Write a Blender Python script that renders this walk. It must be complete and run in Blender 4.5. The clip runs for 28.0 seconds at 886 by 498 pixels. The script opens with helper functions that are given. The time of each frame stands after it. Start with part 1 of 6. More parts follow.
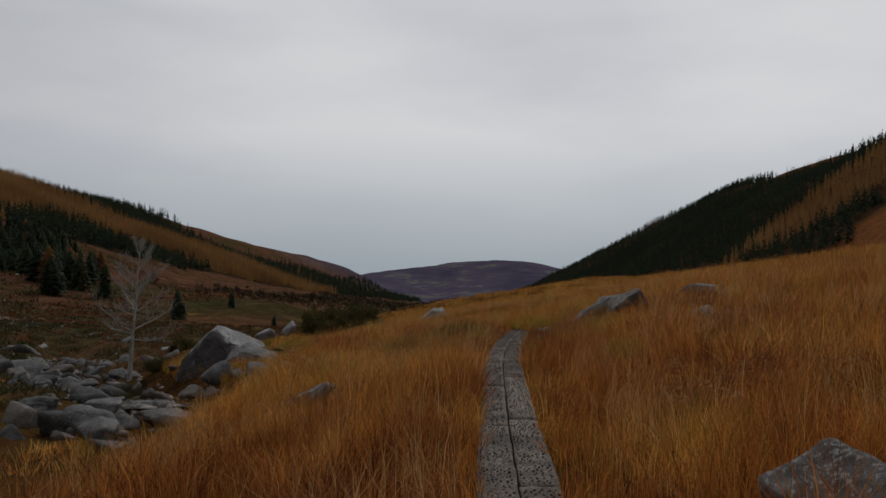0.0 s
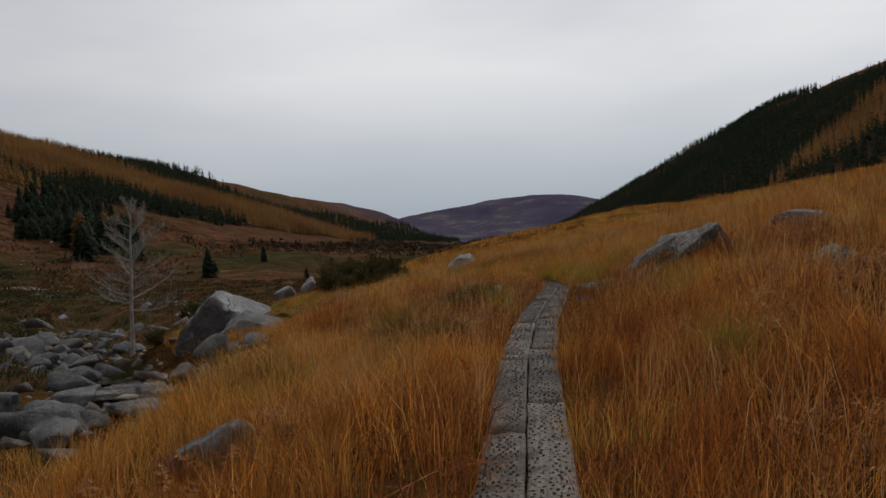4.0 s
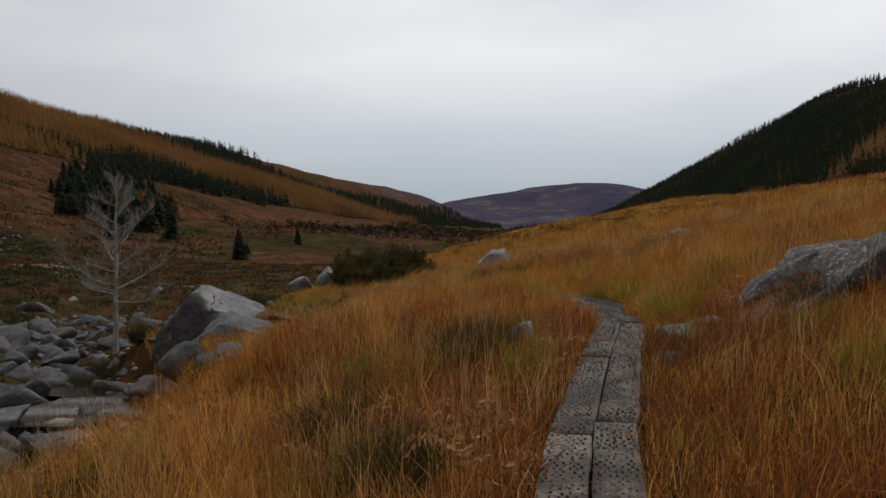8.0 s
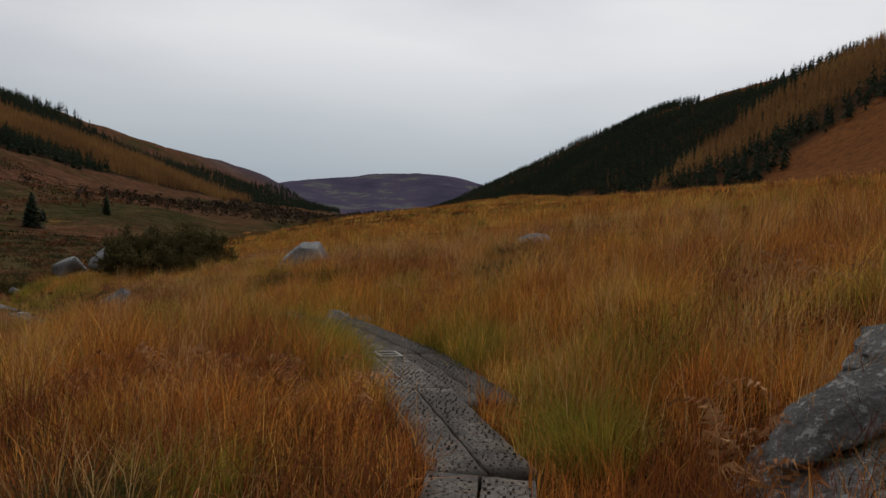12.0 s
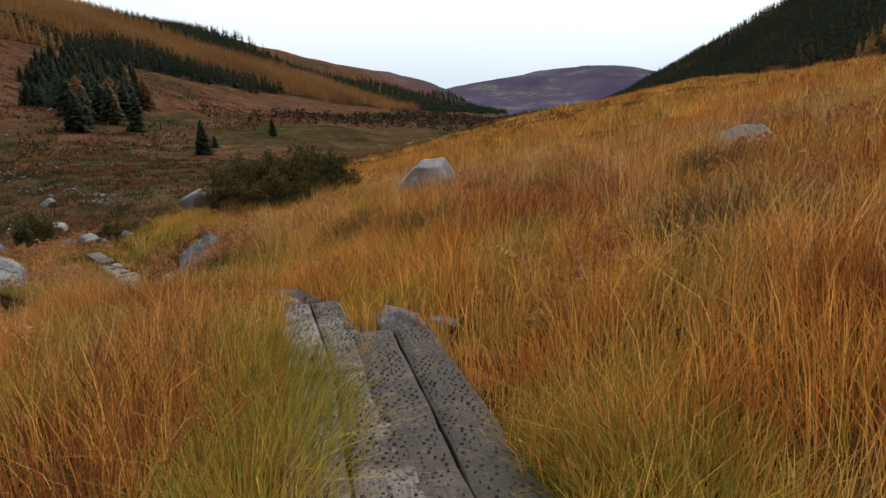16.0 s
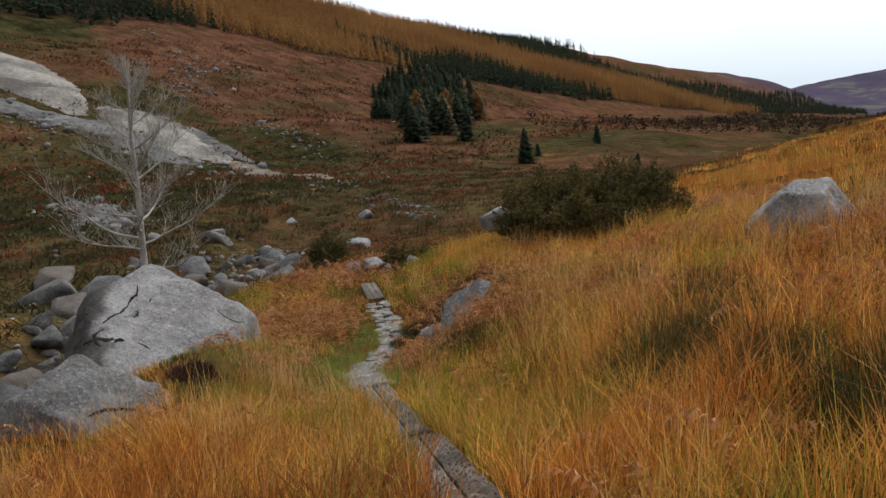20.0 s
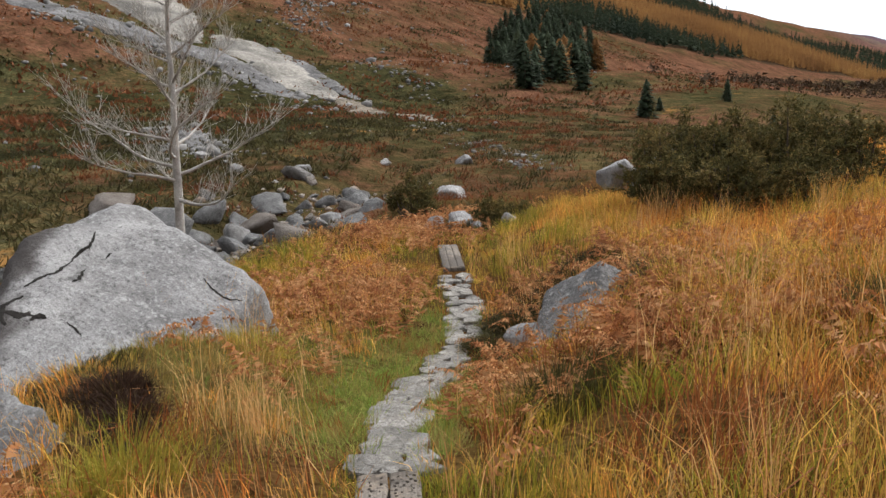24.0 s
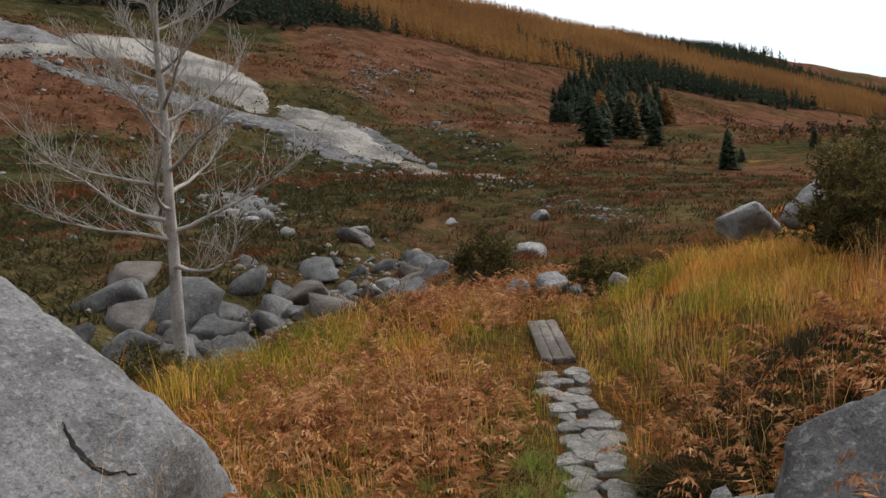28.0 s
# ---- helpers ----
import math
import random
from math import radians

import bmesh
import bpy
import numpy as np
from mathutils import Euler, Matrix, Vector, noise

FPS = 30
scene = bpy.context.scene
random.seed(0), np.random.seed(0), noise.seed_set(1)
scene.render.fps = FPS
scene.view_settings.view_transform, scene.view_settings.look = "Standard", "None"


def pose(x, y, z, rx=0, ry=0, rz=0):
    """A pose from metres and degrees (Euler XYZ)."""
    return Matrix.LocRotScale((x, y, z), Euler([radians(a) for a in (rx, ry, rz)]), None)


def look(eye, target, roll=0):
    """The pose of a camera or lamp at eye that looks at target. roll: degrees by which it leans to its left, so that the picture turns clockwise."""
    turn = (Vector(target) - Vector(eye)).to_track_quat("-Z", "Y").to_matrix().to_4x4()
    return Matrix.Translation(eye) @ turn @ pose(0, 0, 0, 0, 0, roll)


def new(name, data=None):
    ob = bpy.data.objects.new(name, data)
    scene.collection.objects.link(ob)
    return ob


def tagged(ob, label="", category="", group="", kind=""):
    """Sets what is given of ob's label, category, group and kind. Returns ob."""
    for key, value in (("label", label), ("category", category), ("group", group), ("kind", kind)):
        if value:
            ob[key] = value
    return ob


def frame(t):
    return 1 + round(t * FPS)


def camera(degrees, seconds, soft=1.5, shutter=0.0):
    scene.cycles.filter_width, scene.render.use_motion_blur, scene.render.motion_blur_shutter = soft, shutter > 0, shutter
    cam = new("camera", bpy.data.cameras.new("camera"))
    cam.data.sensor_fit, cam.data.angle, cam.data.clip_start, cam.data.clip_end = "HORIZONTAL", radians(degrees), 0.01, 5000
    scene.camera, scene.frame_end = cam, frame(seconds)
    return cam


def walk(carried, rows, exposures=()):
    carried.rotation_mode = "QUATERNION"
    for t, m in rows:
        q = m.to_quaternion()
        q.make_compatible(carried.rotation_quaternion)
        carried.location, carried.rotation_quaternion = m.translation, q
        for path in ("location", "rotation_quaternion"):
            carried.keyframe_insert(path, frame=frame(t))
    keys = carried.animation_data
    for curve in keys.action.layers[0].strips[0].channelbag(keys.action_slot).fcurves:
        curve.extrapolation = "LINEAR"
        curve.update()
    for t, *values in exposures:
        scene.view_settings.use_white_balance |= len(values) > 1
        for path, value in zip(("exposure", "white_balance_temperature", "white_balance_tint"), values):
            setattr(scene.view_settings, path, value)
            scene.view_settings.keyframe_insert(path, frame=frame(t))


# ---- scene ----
cam = camera(59.0, 28.0)

PATH = [
    (0, (0.025, 0.315, 1.443), (0.025, 2.315, 1.486), -0.0),
    (0.5, (0.121, 0.839, 1.413), (0.115, 2.838, 1.47), -1.0),
    (1, (0.197, 1.417, 1.392), (0.157, 3.416, 1.437), -1.6),
    (1.5, (0.283, 1.988, 1.407), (0.255, 3.987, 1.446), -1.1),
    (2, (0.365, 2.679, 1.495), (0.326, 4.677, 1.565), -1.0),
    (2.5, (0.39, 3.263, 1.438), (0.334, 5.262, 1.481), -0.7),
    (3, (0.455, 3.794, 1.476), (0.41, 5.794, 1.477), -0.9),
    (3.5, (0.53, 4.275, 1.493), (0.458, 6.271, 1.398), -3.2),
    (5.5, (0.645, 6.439, 1.492), (0.494, 8.429, 1.368), -3.6),
    (6, (0.747, 7.099, 1.403), (0.572, 9.083, 1.218), -2.9),
    (6.5, (0.724, 7.72, 1.364), (0.469, 9.692, 1.143), -2.7),
    (7, (0.768, 8.464, 1.41), (0.522, 10.438, 1.204), -2.9),
    (7.5, (0.791, 9.097, 1.45), (0.51, 11.073, 1.318), -4.0),
    (8, (0.796, 9.78, 1.484), (0.586, 11.764, 1.345), -2.4),
    (8.5, (0.838, 10.416, 1.405), (0.776, 12.409, 1.261), -2.0),
    (9, (0.835, 11.076, 1.427), (0.787, 13.07, 1.276), -1.2),
    (9.5, (0.884, 11.783, 1.401), (0.912, 13.777, 1.246), -0.5),
    (10, (0.984, 12.52, 1.395), (1.011, 14.515, 1.245), -0.5),
    (10.5, (1.009, 13.283, 1.374), (1.04, 15.28, 1.257), -0.3),
    (11, (1.117, 14.012, 1.328), (1.164, 16.01, 1.24), -0.4),
    (11.5, (1.192, 14.789, 1.35), (1.252, 16.788, 1.3), 1.9),
    (12, (1.273, 15.403, 1.35), (1.478, 17.384, 1.175), 2.3),
    (12.5, (1.395, 16.068, 1.286), (1.638, 18.031, 0.989), 0.8),
    (14.5, (1.845, 18.824, 1.32), (1.986, 20.753, 0.813), -2.1),
    (15, (1.963, 19.517, 1.29), (1.898, 21.458, 0.81), -3.2),
    (15.5, (2.004, 20.19, 1.192), (1.862, 22.133, 0.74), -2.3),
    (16, (2.027, 20.844, 1.127), (1.791, 22.785, 0.705), -3.2),
    (16.5, (1.997, 21.546, 1.103), (1.607, 23.474, 0.746), -2.5),
    (17, (1.977, 22.201, 1.083), (1.56, 24.125, 0.73), -2.2),
    (17.5, (1.925, 22.93, 1.049), (1.381, 24.821, 0.689), -2.6),
    (18, (1.767, 23.581, 1.012), (1.127, 25.441, 0.649), -3.3),
    (18.5, (1.629, 24.184, 0.979), (0.879, 26.005, 0.631), -4.4),
    (19, (1.43, 24.768, 0.957), (0.604, 26.559, 0.623), -4.1),
    (19.5, (1.153, 25.315, 0.93), (0.324, 27.101, 0.582), -4.4),
    (20, (0.866, 25.863, 0.87), (-0.137, 27.559, 0.525), -5.4),
    (20.5, (0.571, 26.431, 0.819), (-0.431, 28.121, 0.443), -5.7),
    (21, (0.298, 27.001, 0.742), (-0.688, 28.697, 0.353), -5.9),
    (21.5, (0.014, 27.501, 0.724), (-1.067, 29.14, 0.34), -4.0),
    (23.5, (-1.072, 29.122, 0.401), (-2.215, 30.692, -0.08), -2.0),
    (24, (-1.346, 29.558, 0.225), (-2.557, 31.084, -0.228), -2.4),
    (24.5, (-1.695, 29.979, 0.071), (-2.923, 31.523, -0.257), -2.7),
    (25, (-2.039, 30.422, -0.092), (-3.35, 31.886, -0.459), -3.2),
    (25.5, (-2.421, 30.852, -0.198), (-3.831, 32.236, -0.506), -2.7),
    (26, (-2.757, 31.206, -0.296), (-4.157, 32.589, -0.65), -2.1),
    (26.5, (-3.072, 31.578, -0.349), (-4.505, 32.927, -0.707), -3.2),
    (27, (-3.495, 31.941, -0.507), (-4.893, 33.346, -0.773), -3.7),
    (27.5, (-3.811, 32.332, -0.505), (-5.199, 33.747, -0.772), -5.1),
    (28, (-4.255, 32.757, -0.58), (-5.609, 34.201, -0.861), -4.6),
]
walk(cam, [(t, look(eye, target, roll)) for t, eye, target, roll in PATH],
     [(0, -1.0), (3.5, -0.8), (5.5, -0.55), (7, -0.35), (8, -0.6), (9, -0.65), (10, -0.72), (11, -0.8), (12.5, -0.55), (14.5, 0.5), (15, 0.26), (16, 0.27), (17, 0.05), (18, 0.0), (19, 0.1), (20, 0.3), (21, 0.6), (24, 1.0), (25, 0.87), (26, 0.97), (27, 1.1), (28, 0.45)])

# ---------------------------------------------------------------- sky and light: a closed overcast, brightest ahead
world = bpy.data.worlds.new("overcast")
scene.world = world
world.use_nodes = True
wn, wl = world.node_tree.nodes, world.node_tree.links
wn.clear()
w_out = wn.new("ShaderNodeOutputWorld")
w_sky = wn.new("ShaderNodeTexSky")
w_sky.sky_type, w_sky.sun_disc = "NISHITA", False
w_sky.sun_elevation, w_sky.sun_rotation = radians(38), radians(8)
w_bg = wn.new("ShaderNodeBackground")
w_bg.inputs["Strength"].default_value = 0.08
w_co = wn.new("ShaderNodeTexCoord")
w_map = wn.new("ShaderNodeMapping")
w_map.inputs["Scale"].default_value = (1.0, 1.0, 3.6)
w_noise = wn.new("ShaderNodeTexNoise")
w_noise.inputs["Scale"].default_value, w_noise.inputs["Detail"].default_value, w_noise.inputs["Roughness"].default_value = 1.5, 5, 0.45
w_ramp = wn.new("ShaderNodeValToRGB")
w_ramp.color_ramp.elements[0].position, w_ramp.color_ramp.elements[0].color = 0.30, (0.40, 0.42, 0.475, 1)
w_ramp.color_ramp.elements[1].position, w_ramp.color_ramp.elements[1].color = 0.66, (0.63, 0.63, 0.645, 1)
w_sep = wn.new("ShaderNodeSeparateXYZ")
w_low = wn.new("ShaderNodeMapRange")
w_low.inputs["From Min"].default_value, w_low.inputs["From Max"].default_value = 0.0, 0.17
w_mix = wn.new("ShaderNodeMix")
w_mix.data_type = "RGBA"
w_mix.inputs[6].default_value = (0.295, 0.35, 0.405, 1)
w_cloud = wn.new("ShaderNodeBackground")

w_add = wn.new("ShaderNodeMixShader")
w_add.inputs[0].default_value = 0.92
# the cloud is thinnest towards the hidden sun
w_dot = wn.new("ShaderNodeVectorMath")
w_dot.operation = "DOT_PRODUCT"
w_dot.inputs[1].default_value = (0.33, 0.84, 0.43)
w_glow = wn.new("ShaderNodeMapRange")
w_glow.interpolation_type = "SMOOTHSTEP"
for i, v in enumerate((-0.2, 1.0, 0.66, 2.12)):
    w_glow.inputs[i + 1].default_value = v
wl.new(w_co.outputs["Generated"], w_dot.inputs[0])
wl.new(w_dot.outputs["Value"], w_glow.inputs[0])
w_zenith = wn.new("ShaderNodeMapRange")
for i, v in enumerate((0.30, 1.0, 1.0, 1.75)):
    w_zenith.inputs[i + 1].default_value = v
w_power = wn.new("ShaderNodeMath")
w_power.operation = "MULTIPLY"
wl.new(w_sep.outputs["Z"], w_zenith.inputs[0])
wl.new(w_glow.outputs[0], w_power.inputs[0])
wl.new(w_zenith.outputs[0], w_power.inputs[1])
wl.new(w_power.outputs[0], w_cloud.inputs["Strength"])
wl.new(w_sky.outputs[0], w_bg.inputs["Color"])
wl.new(w_co.outputs["Generated"], w_map.inputs["Vector"])
wl.new(w_map.outputs[0], w_noise.inputs["Vector"])
wl.new(w_noise.outputs["Fac"], w_ramp.inputs["Fac"])
wl.new(w_co.outputs["Generated"], w_sep.inputs[0])
wl.new(w_sep.outputs["Z"], w_low.inputs["Value"])
wl.new(w_low.outputs[0], w_mix.inputs[0])
wl.new(w_ramp.outputs[0], w_mix.inputs[7])
wl.new(w_mix.outputs[2], w_cloud.inputs["Color"])
wl.new(w_bg.outputs[0], w_add.inputs[1])
wl.new(w_cloud.outputs[0], w_add.inputs[2])
wl.new(w_add.outputs[0], w_out.inputs[0])

sun_data = bpy.data.lights.new("sun", "SUN")
sun_data.energy, sun_data.angle, sun_data.color = 1.4, radians(18), (1.0, 0.96, 0.9)
sun = new("sun", sun_data)
sun.matrix_world = look((20, 150, 120), (0, 25, 0))


# ---------------------------------------------------------------- materials
def nodes_of(name):
    m = bpy.data.materials.new(name)
    m.use_nodes = True
    n = m.node_tree.nodes
    return m, n, m.node_tree.links, n["Principled BSDF"]


def noise_node(n, l, vec, scale, detail=4.0, rough=0.55):
    t = n.new("ShaderNodeTexNoise")
    t.inputs["Scale"].default_value, t.inputs["Detail"].default_value, t.inputs["Roughness"].default_value = scale, detail, rough
    l.new(vec, t.inputs["Vector"])
    return t.outputs["Fac"]


def ramp_node(n, l, fac, stops):
    r = n.new("ShaderNodeValToRGB")
    e = r.color_ramp.elements
    while len(e) < len(stops):
        e.new(0.5)
    for k, (p, c) in zip(e, stops):
        k.position, k.color = p, (*c, 1)
    l.new(fac, r.inputs["Fac"])
    return r.outputs["Color"]


def mix_node(n, l, fac, a, b, mode="MIX"):
    k = n.new("ShaderNodeMix")
    k.data_type, k.blend_type = "RGBA", mode
    for i, v in ((0, fac), (6, a), (7, b)):
        if isinstance(v, (int, float)):
            k.inputs[i].default_value = v
        elif isinstance(v, tuple):
            k.inputs[i].default_value = (*v, 1)
        else:
            l.new(v, k.inputs[i])
    return k.outputs[2]


def range_node(n, l, v, a, b, c=0.0, d=1.0):
    k = n.new("ShaderNodeMapRange")
    k.interpolation_type = "SMOOTHSTEP"
    for i, x in enumerate((a, b, c, d)):
        k.inputs[i + 1].default_value = x
    l.new(v, k.inputs[0])
    return k.outputs[0]


def linear_node(n, l, v, a, b, c, d):
    k = n.new("ShaderNodeMapRange")
    for i, x in enumerate((a, b, c, d)):
        k.inputs[i + 1].default_value = x
    l.new(v, k.inputs[0])
    return k.outputs[0]


def math_node(n, l, op, a, b=0.0):
    k = n.new("ShaderNodeMath")
    k.operation = op
    for i, v in enumerate((a, b)):
        if isinstance(v, (int, float)):
            k.inputs[i].default_value = v
        else:
            l.new(v, k.inputs[i])
    return k.outputs[0]


def bump_node(n, l, height, strength, distance, base=None):
    k = n.new("ShaderNodeBump")
    k.inputs["Strength"].default_value, k.inputs["Distance"].default_value = strength, distance
    l.new(height, k.inputs["Height"])
    if base is not None:
        l.new(base, k.inputs["Normal"])
    return k.outputs[0]


def mat(name, stops, scale=2.0, rough=0.85, grain=30.0, amount=0.35, bump=0.4, depth=0.01, vary="", spread=0.3, world_space=False, translucent=0.0):
    """A natural surface: broad patches from a ramp, fine grain, relief, and variation by island or object."""
    m, n, l, p = nodes_of(name)
    co = n.new("ShaderNodeNewGeometry").outputs["Position"] if world_space else n.new("ShaderNodeTexCoord").outputs["Object"]
    col = ramp_node(n, l, noise_node(n, l, co, scale), stops)
    fine = noise_node(n, l, co, grain, 6, 0.65)
    col = mix_node(n, l, 1.0, col, ramp_node(n, l, fine, ((0.25, (1 - amount,) * 3), (0.75, (1 + amount * 0.6,) * 3))), "MULTIPLY")
    if vary:
        r = n.new("ShaderNodeNewGeometry").outputs["Random Per Island"] if vary == "island" else n.new("ShaderNodeObjectInfo").outputs["Random"]
        col = mix_node(n, l, 1.0, col, ramp_node(n, l, r, ((0.0, (1 - spread,) * 3), (1.0, (1 + spread,) * 3))), "MULTIPLY")
    l.new(col, p.inputs["Base Color"])
    p.inputs["Roughness"].default_value = rough
    p.inputs["Specular IOR Level"].default_value = 0.3 if bump else 0.06
    if bump:
        l.new(bump_node(n, l, fine, bump, depth), p.inputs["Normal"])
    if translucent:
        t = n.new("ShaderNodeBsdfTranslucent")
        l.new(col, t.inputs["Color"])
        s = n.new("ShaderNodeMixShader")
        s.inputs[0].default_value = translucent
        l.new(p.outputs[0], s.inputs[1])
        l.new(t.outputs[0], s.inputs[2])
        l.new(s.outputs[0], n["Material Output"].inputs["Surface"])
    return m


def blade_mat(name, hues, patch=0.35, spread=0.35, own_hue=False):
    """Grass: hue by blade and by patches of ground, or, with own_hue, by the hue that each tussock carries."""
    m, n, l, p = nodes_of(name)
    g = n.new("ShaderNodeNewGeometry")
    one = math_node(n, l, "SUBTRACT", g.outputs["Random Per Island"], 0.5)
    if own_hue:
        at = n.new("ShaderNodeAttribute")
        at.attribute_name = "hue"
        k = math_node(n, l, "ADD", at.outputs["Fac"], math_node(n, l, "MULTIPLY", one, 0.22))
    else:
        broad = noise_node(n, l, g.outputs["Position"], patch, 3, 0.6)
        small = noise_node(n, l, g.outputs["Position"], patch * 6, 2, 0.5)
        k = math_node(n, l, "ADD", math_node(n, l, "MULTIPLY", broad, 0.55), math_node(n, l, "MULTIPLY", small, 0.50))
        k = math_node(n, l, "ADD", k, math_node(n, l, "MULTIPLY", one, 0.17))
    col = ramp_node(n, l, k, hues)
    r2 = math_node(n, l, "FRACT", math_node(n, l, "MULTIPLY", g.outputs["Random Per Island"], 17.3))
    col = mix_node(n, l, 1.0, col, ramp_node(n, l, r2, ((0.0, (1 - spread,) * 3), (1.0, (1 + spread,) * 3))), "MULTIPLY")
    if own_hue:
        shade = math_node(n, l, "FRACT", math_node(n, l, "MULTIPLY", at.outputs["Fac"], 53.7))
        col = mix_node(n, l, 1.0, col, ramp_node(n, l, shade, ((0.0, (0.50,) * 3), (0.5, (1.0,) * 3), (1.0, (1.36,) * 3))), "MULTIPLY")
    l.new(col, p.inputs["Base Color"])
    p.inputs["Roughness"].default_value = 0.7
    p.inputs["Specular IOR Level"].default_value = 0.06
    t = n.new("ShaderNodeBsdfTranslucent")
    l.new(col, t.inputs["Color"])
    s = n.new("ShaderNodeMixShader")
    s.inputs[0].default_value = 0.27
    l.new(p.outputs[0], s.inputs[1])
    l.new(t.outputs[0], s.inputs[2])
    l.new(s.outputs[0], n["Material Output"].inputs["Surface"])
    return m


def ground_mat():
    """Moor grass by the path, bracken and heather across the stream, dark floor under the woods, haze-tinted heath on
    the far hill.
    """
    m, n, l, p = nodes_of("moorland")
    pos = n.new("ShaderNodeNewGeometry").outputs["Position"]
    sep = n.new("ShaderNodeSeparateXYZ")
    l.new(pos, sep.inputs[0])
    x, y = sep.outputs["X"], sep.outputs["Y"]
    near = ramp_node(n, l, noise_node(n, l, pos, 0.5, 5), ((0.3, (0.040, 0.020, 0.009)), (0.5, (0.072, 0.036, 0.013)), (0.7, (0.066, 0.044, 0.013))))
    # bracken and heather lie in drifts that run along the hill
    mp = n.new("ShaderNodeMapping")
    mp.inputs["Rotation"].default_value, mp.inputs["Scale"].default_value = (0, 0, radians(32)), (1.0, 0.42, 1.0)
    l.new(pos, mp.inputs["Vector"])
    drift = noise_node(n, l, mp.outputs[0], 0.030, 6, 0.62)
    tuft = noise_node(n, l, pos, 0.55, 5, 0.7)
    # heather keeps to the valley floor and runs up the slope beside the spoil; bracken takes the rest
    rag = math_node(n, l, "MULTIPLY", math_node(n, l, "SUBTRACT", noise_node(n, l, pos, 0.045, 6, 0.65), 0.5), 46.0)
    limit = math_node(n, l, "ADD", math_node(n, l, "ADD", linear_node(n, l, x, -25, -80, 100, 130), linear_node(n, l, x, -80, -115, 0, 6)), linear_node(n, l, x, -115, -190, 0, 36))
    heath = range_node(n, l, math_node(n, l, "ADD", math_node(n, l, "SUBTRACT", y, limit), math_node(n, l, "MULTIPLY", rag, 0.55)), 4.0, -4.0)
    under = math_node(n, l, "MULTIPLY", range_node(n, l, math_node(n, l, "ADD", x, math_node(n, l, "MULTIPLY", rag, 0.5)), -92, -104), range_node(n, l, math_node(n, l, "ADD", y, math_node(n, l, "MULTIPLY", rag, 0.4)), 97, 88))
    heath = math_node(n, l, "MULTIPLY", heath, math_node(n, l, "SUBTRACT", 1.0, math_node(n, l, "MULTIPLY", under, 0.8)))
    k = math_node(n, l, "ADD", math_node(n, l, "ADD", drift, range_node(n, l, heath, 0.0, 1.0, 0.075, -0.095)), math_node(n, l, "MULTIPLY", math_node(n, l, "SUBTRACT", tuft, 0.5), 0.52))
    glen = math_node(n, l, "MULTIPLY", range_node(n, l, x, -95, -60), range_node(n, l, y, 92, 112))
    k = math_node(n, l, "ADD", k, math_node(n, l, "MULTIPLY", glen, -0.075))
    moor = ramp_node(n, l, k, ((0.28, (0.022, 0.021, 0.010)), (0.38, (0.042, 0.040, 0.017)), (0.46, (0.068, 0.050, 0.022)), (0.53, (0.088, 0.048, 0.025)), (0.62, (0.108, 0.052, 0.030)), (0.72, (0.125, 0.060, 0.035)), (0.82, (0.082, 0.046, 0.027))))
    lump = noise_node(n, l, pos, 0.17, 7, 0.72)
    moor = mix_node(n, l, 1.0, moor, ramp_node(n, l, lump, ((0.3, (0.35,) * 3), (0.48, (0.9,) * 3), (0.7, (1.6,) * 3))), "MULTIPLY")
    moor = mix_node(n, l, 1.0, moor, ramp_node(n, l, noise_node(n, l, pos, 2.2, 4, 0.7), ((0.3, (0.55,) * 3), (0.7, (1.35,) * 3))), "MULTIPLY")
    straw = range_node(n, l, noise_node(n, l, pos, 0.09, 6, 0.7), 0.60, 0.68)
    moor = mix_node(n, l, math_node(n, l, "MULTIPLY", straw, range_node(n, l, x, -70, -40)), moor, (0.20, 0.105, 0.035))
    # mossy turf between the great boulder and the stone path
    vd = n.new("ShaderNodeVectorMath")
    vd.operation = "DISTANCE"
    l.new(pos, vd.inputs[0])
    vd.inputs[1].default_value = (-6.9, 34.6, -2.7)
    green = range_node(n, l, math_node(n, l, "ADD", vd.outputs["Value"], math_node(n, l, "MULTIPLY", math_node(n, l, "SUBTRACT", noise_node(n, l, pos, 1.6, 4), 0.5), 2.5)), 2.4, 1.6)
    near = mix_node(n, l, green, near, ramp_node(n, l, noise_node(n, l, pos, 6, 5, 0.7), ((0.35, (0.06, 0.048, 0.014)), (0.5, (0.085, 0.076, 0.020)), (0.65, (0.12, 0.088, 0.03)))))
    col = mix_node(n, l, range_node(n, l, x, -13, -20), near, moor)
    right = ramp_node(n, l, tuft, ((0.3, (0.10, 0.045, 0.02)), (0.7, (0.22, 0.085, 0.03))))
    col = mix_node(n, l, range_node(n, l, x, 40, 75), col, right)
    # brown needle litter under the woods
    edge = linear_node(n, l, y, 235, 250, -197, -174)
    for a, b, c in ((250, 310, 4), (310, 395, 37), (395, 700, 37), (700, 1400, 50)):
        edge = math_node(n, l, "ADD", edge, linear_node(n, l, y, a, b, 0, c))
    litter = math_node(n, l, "MULTIPLY", range_node(n, l, math_node(n, l, "SUBTRACT", x, edge), 2, -4), range_node(n, l, y, 760, 700))
    hanger = math_node(n, l, "MULTIPLY", math_node(n, l, "MULTIPLY", range_node(n, l, x, 86, 92), range_node(n, l, x, 200, 180)), range_node(n, l, math_node(n, l, "SUBTRACT", y, linear_node(n, l, x, 85, 104, 184, 197)), -2, 6))
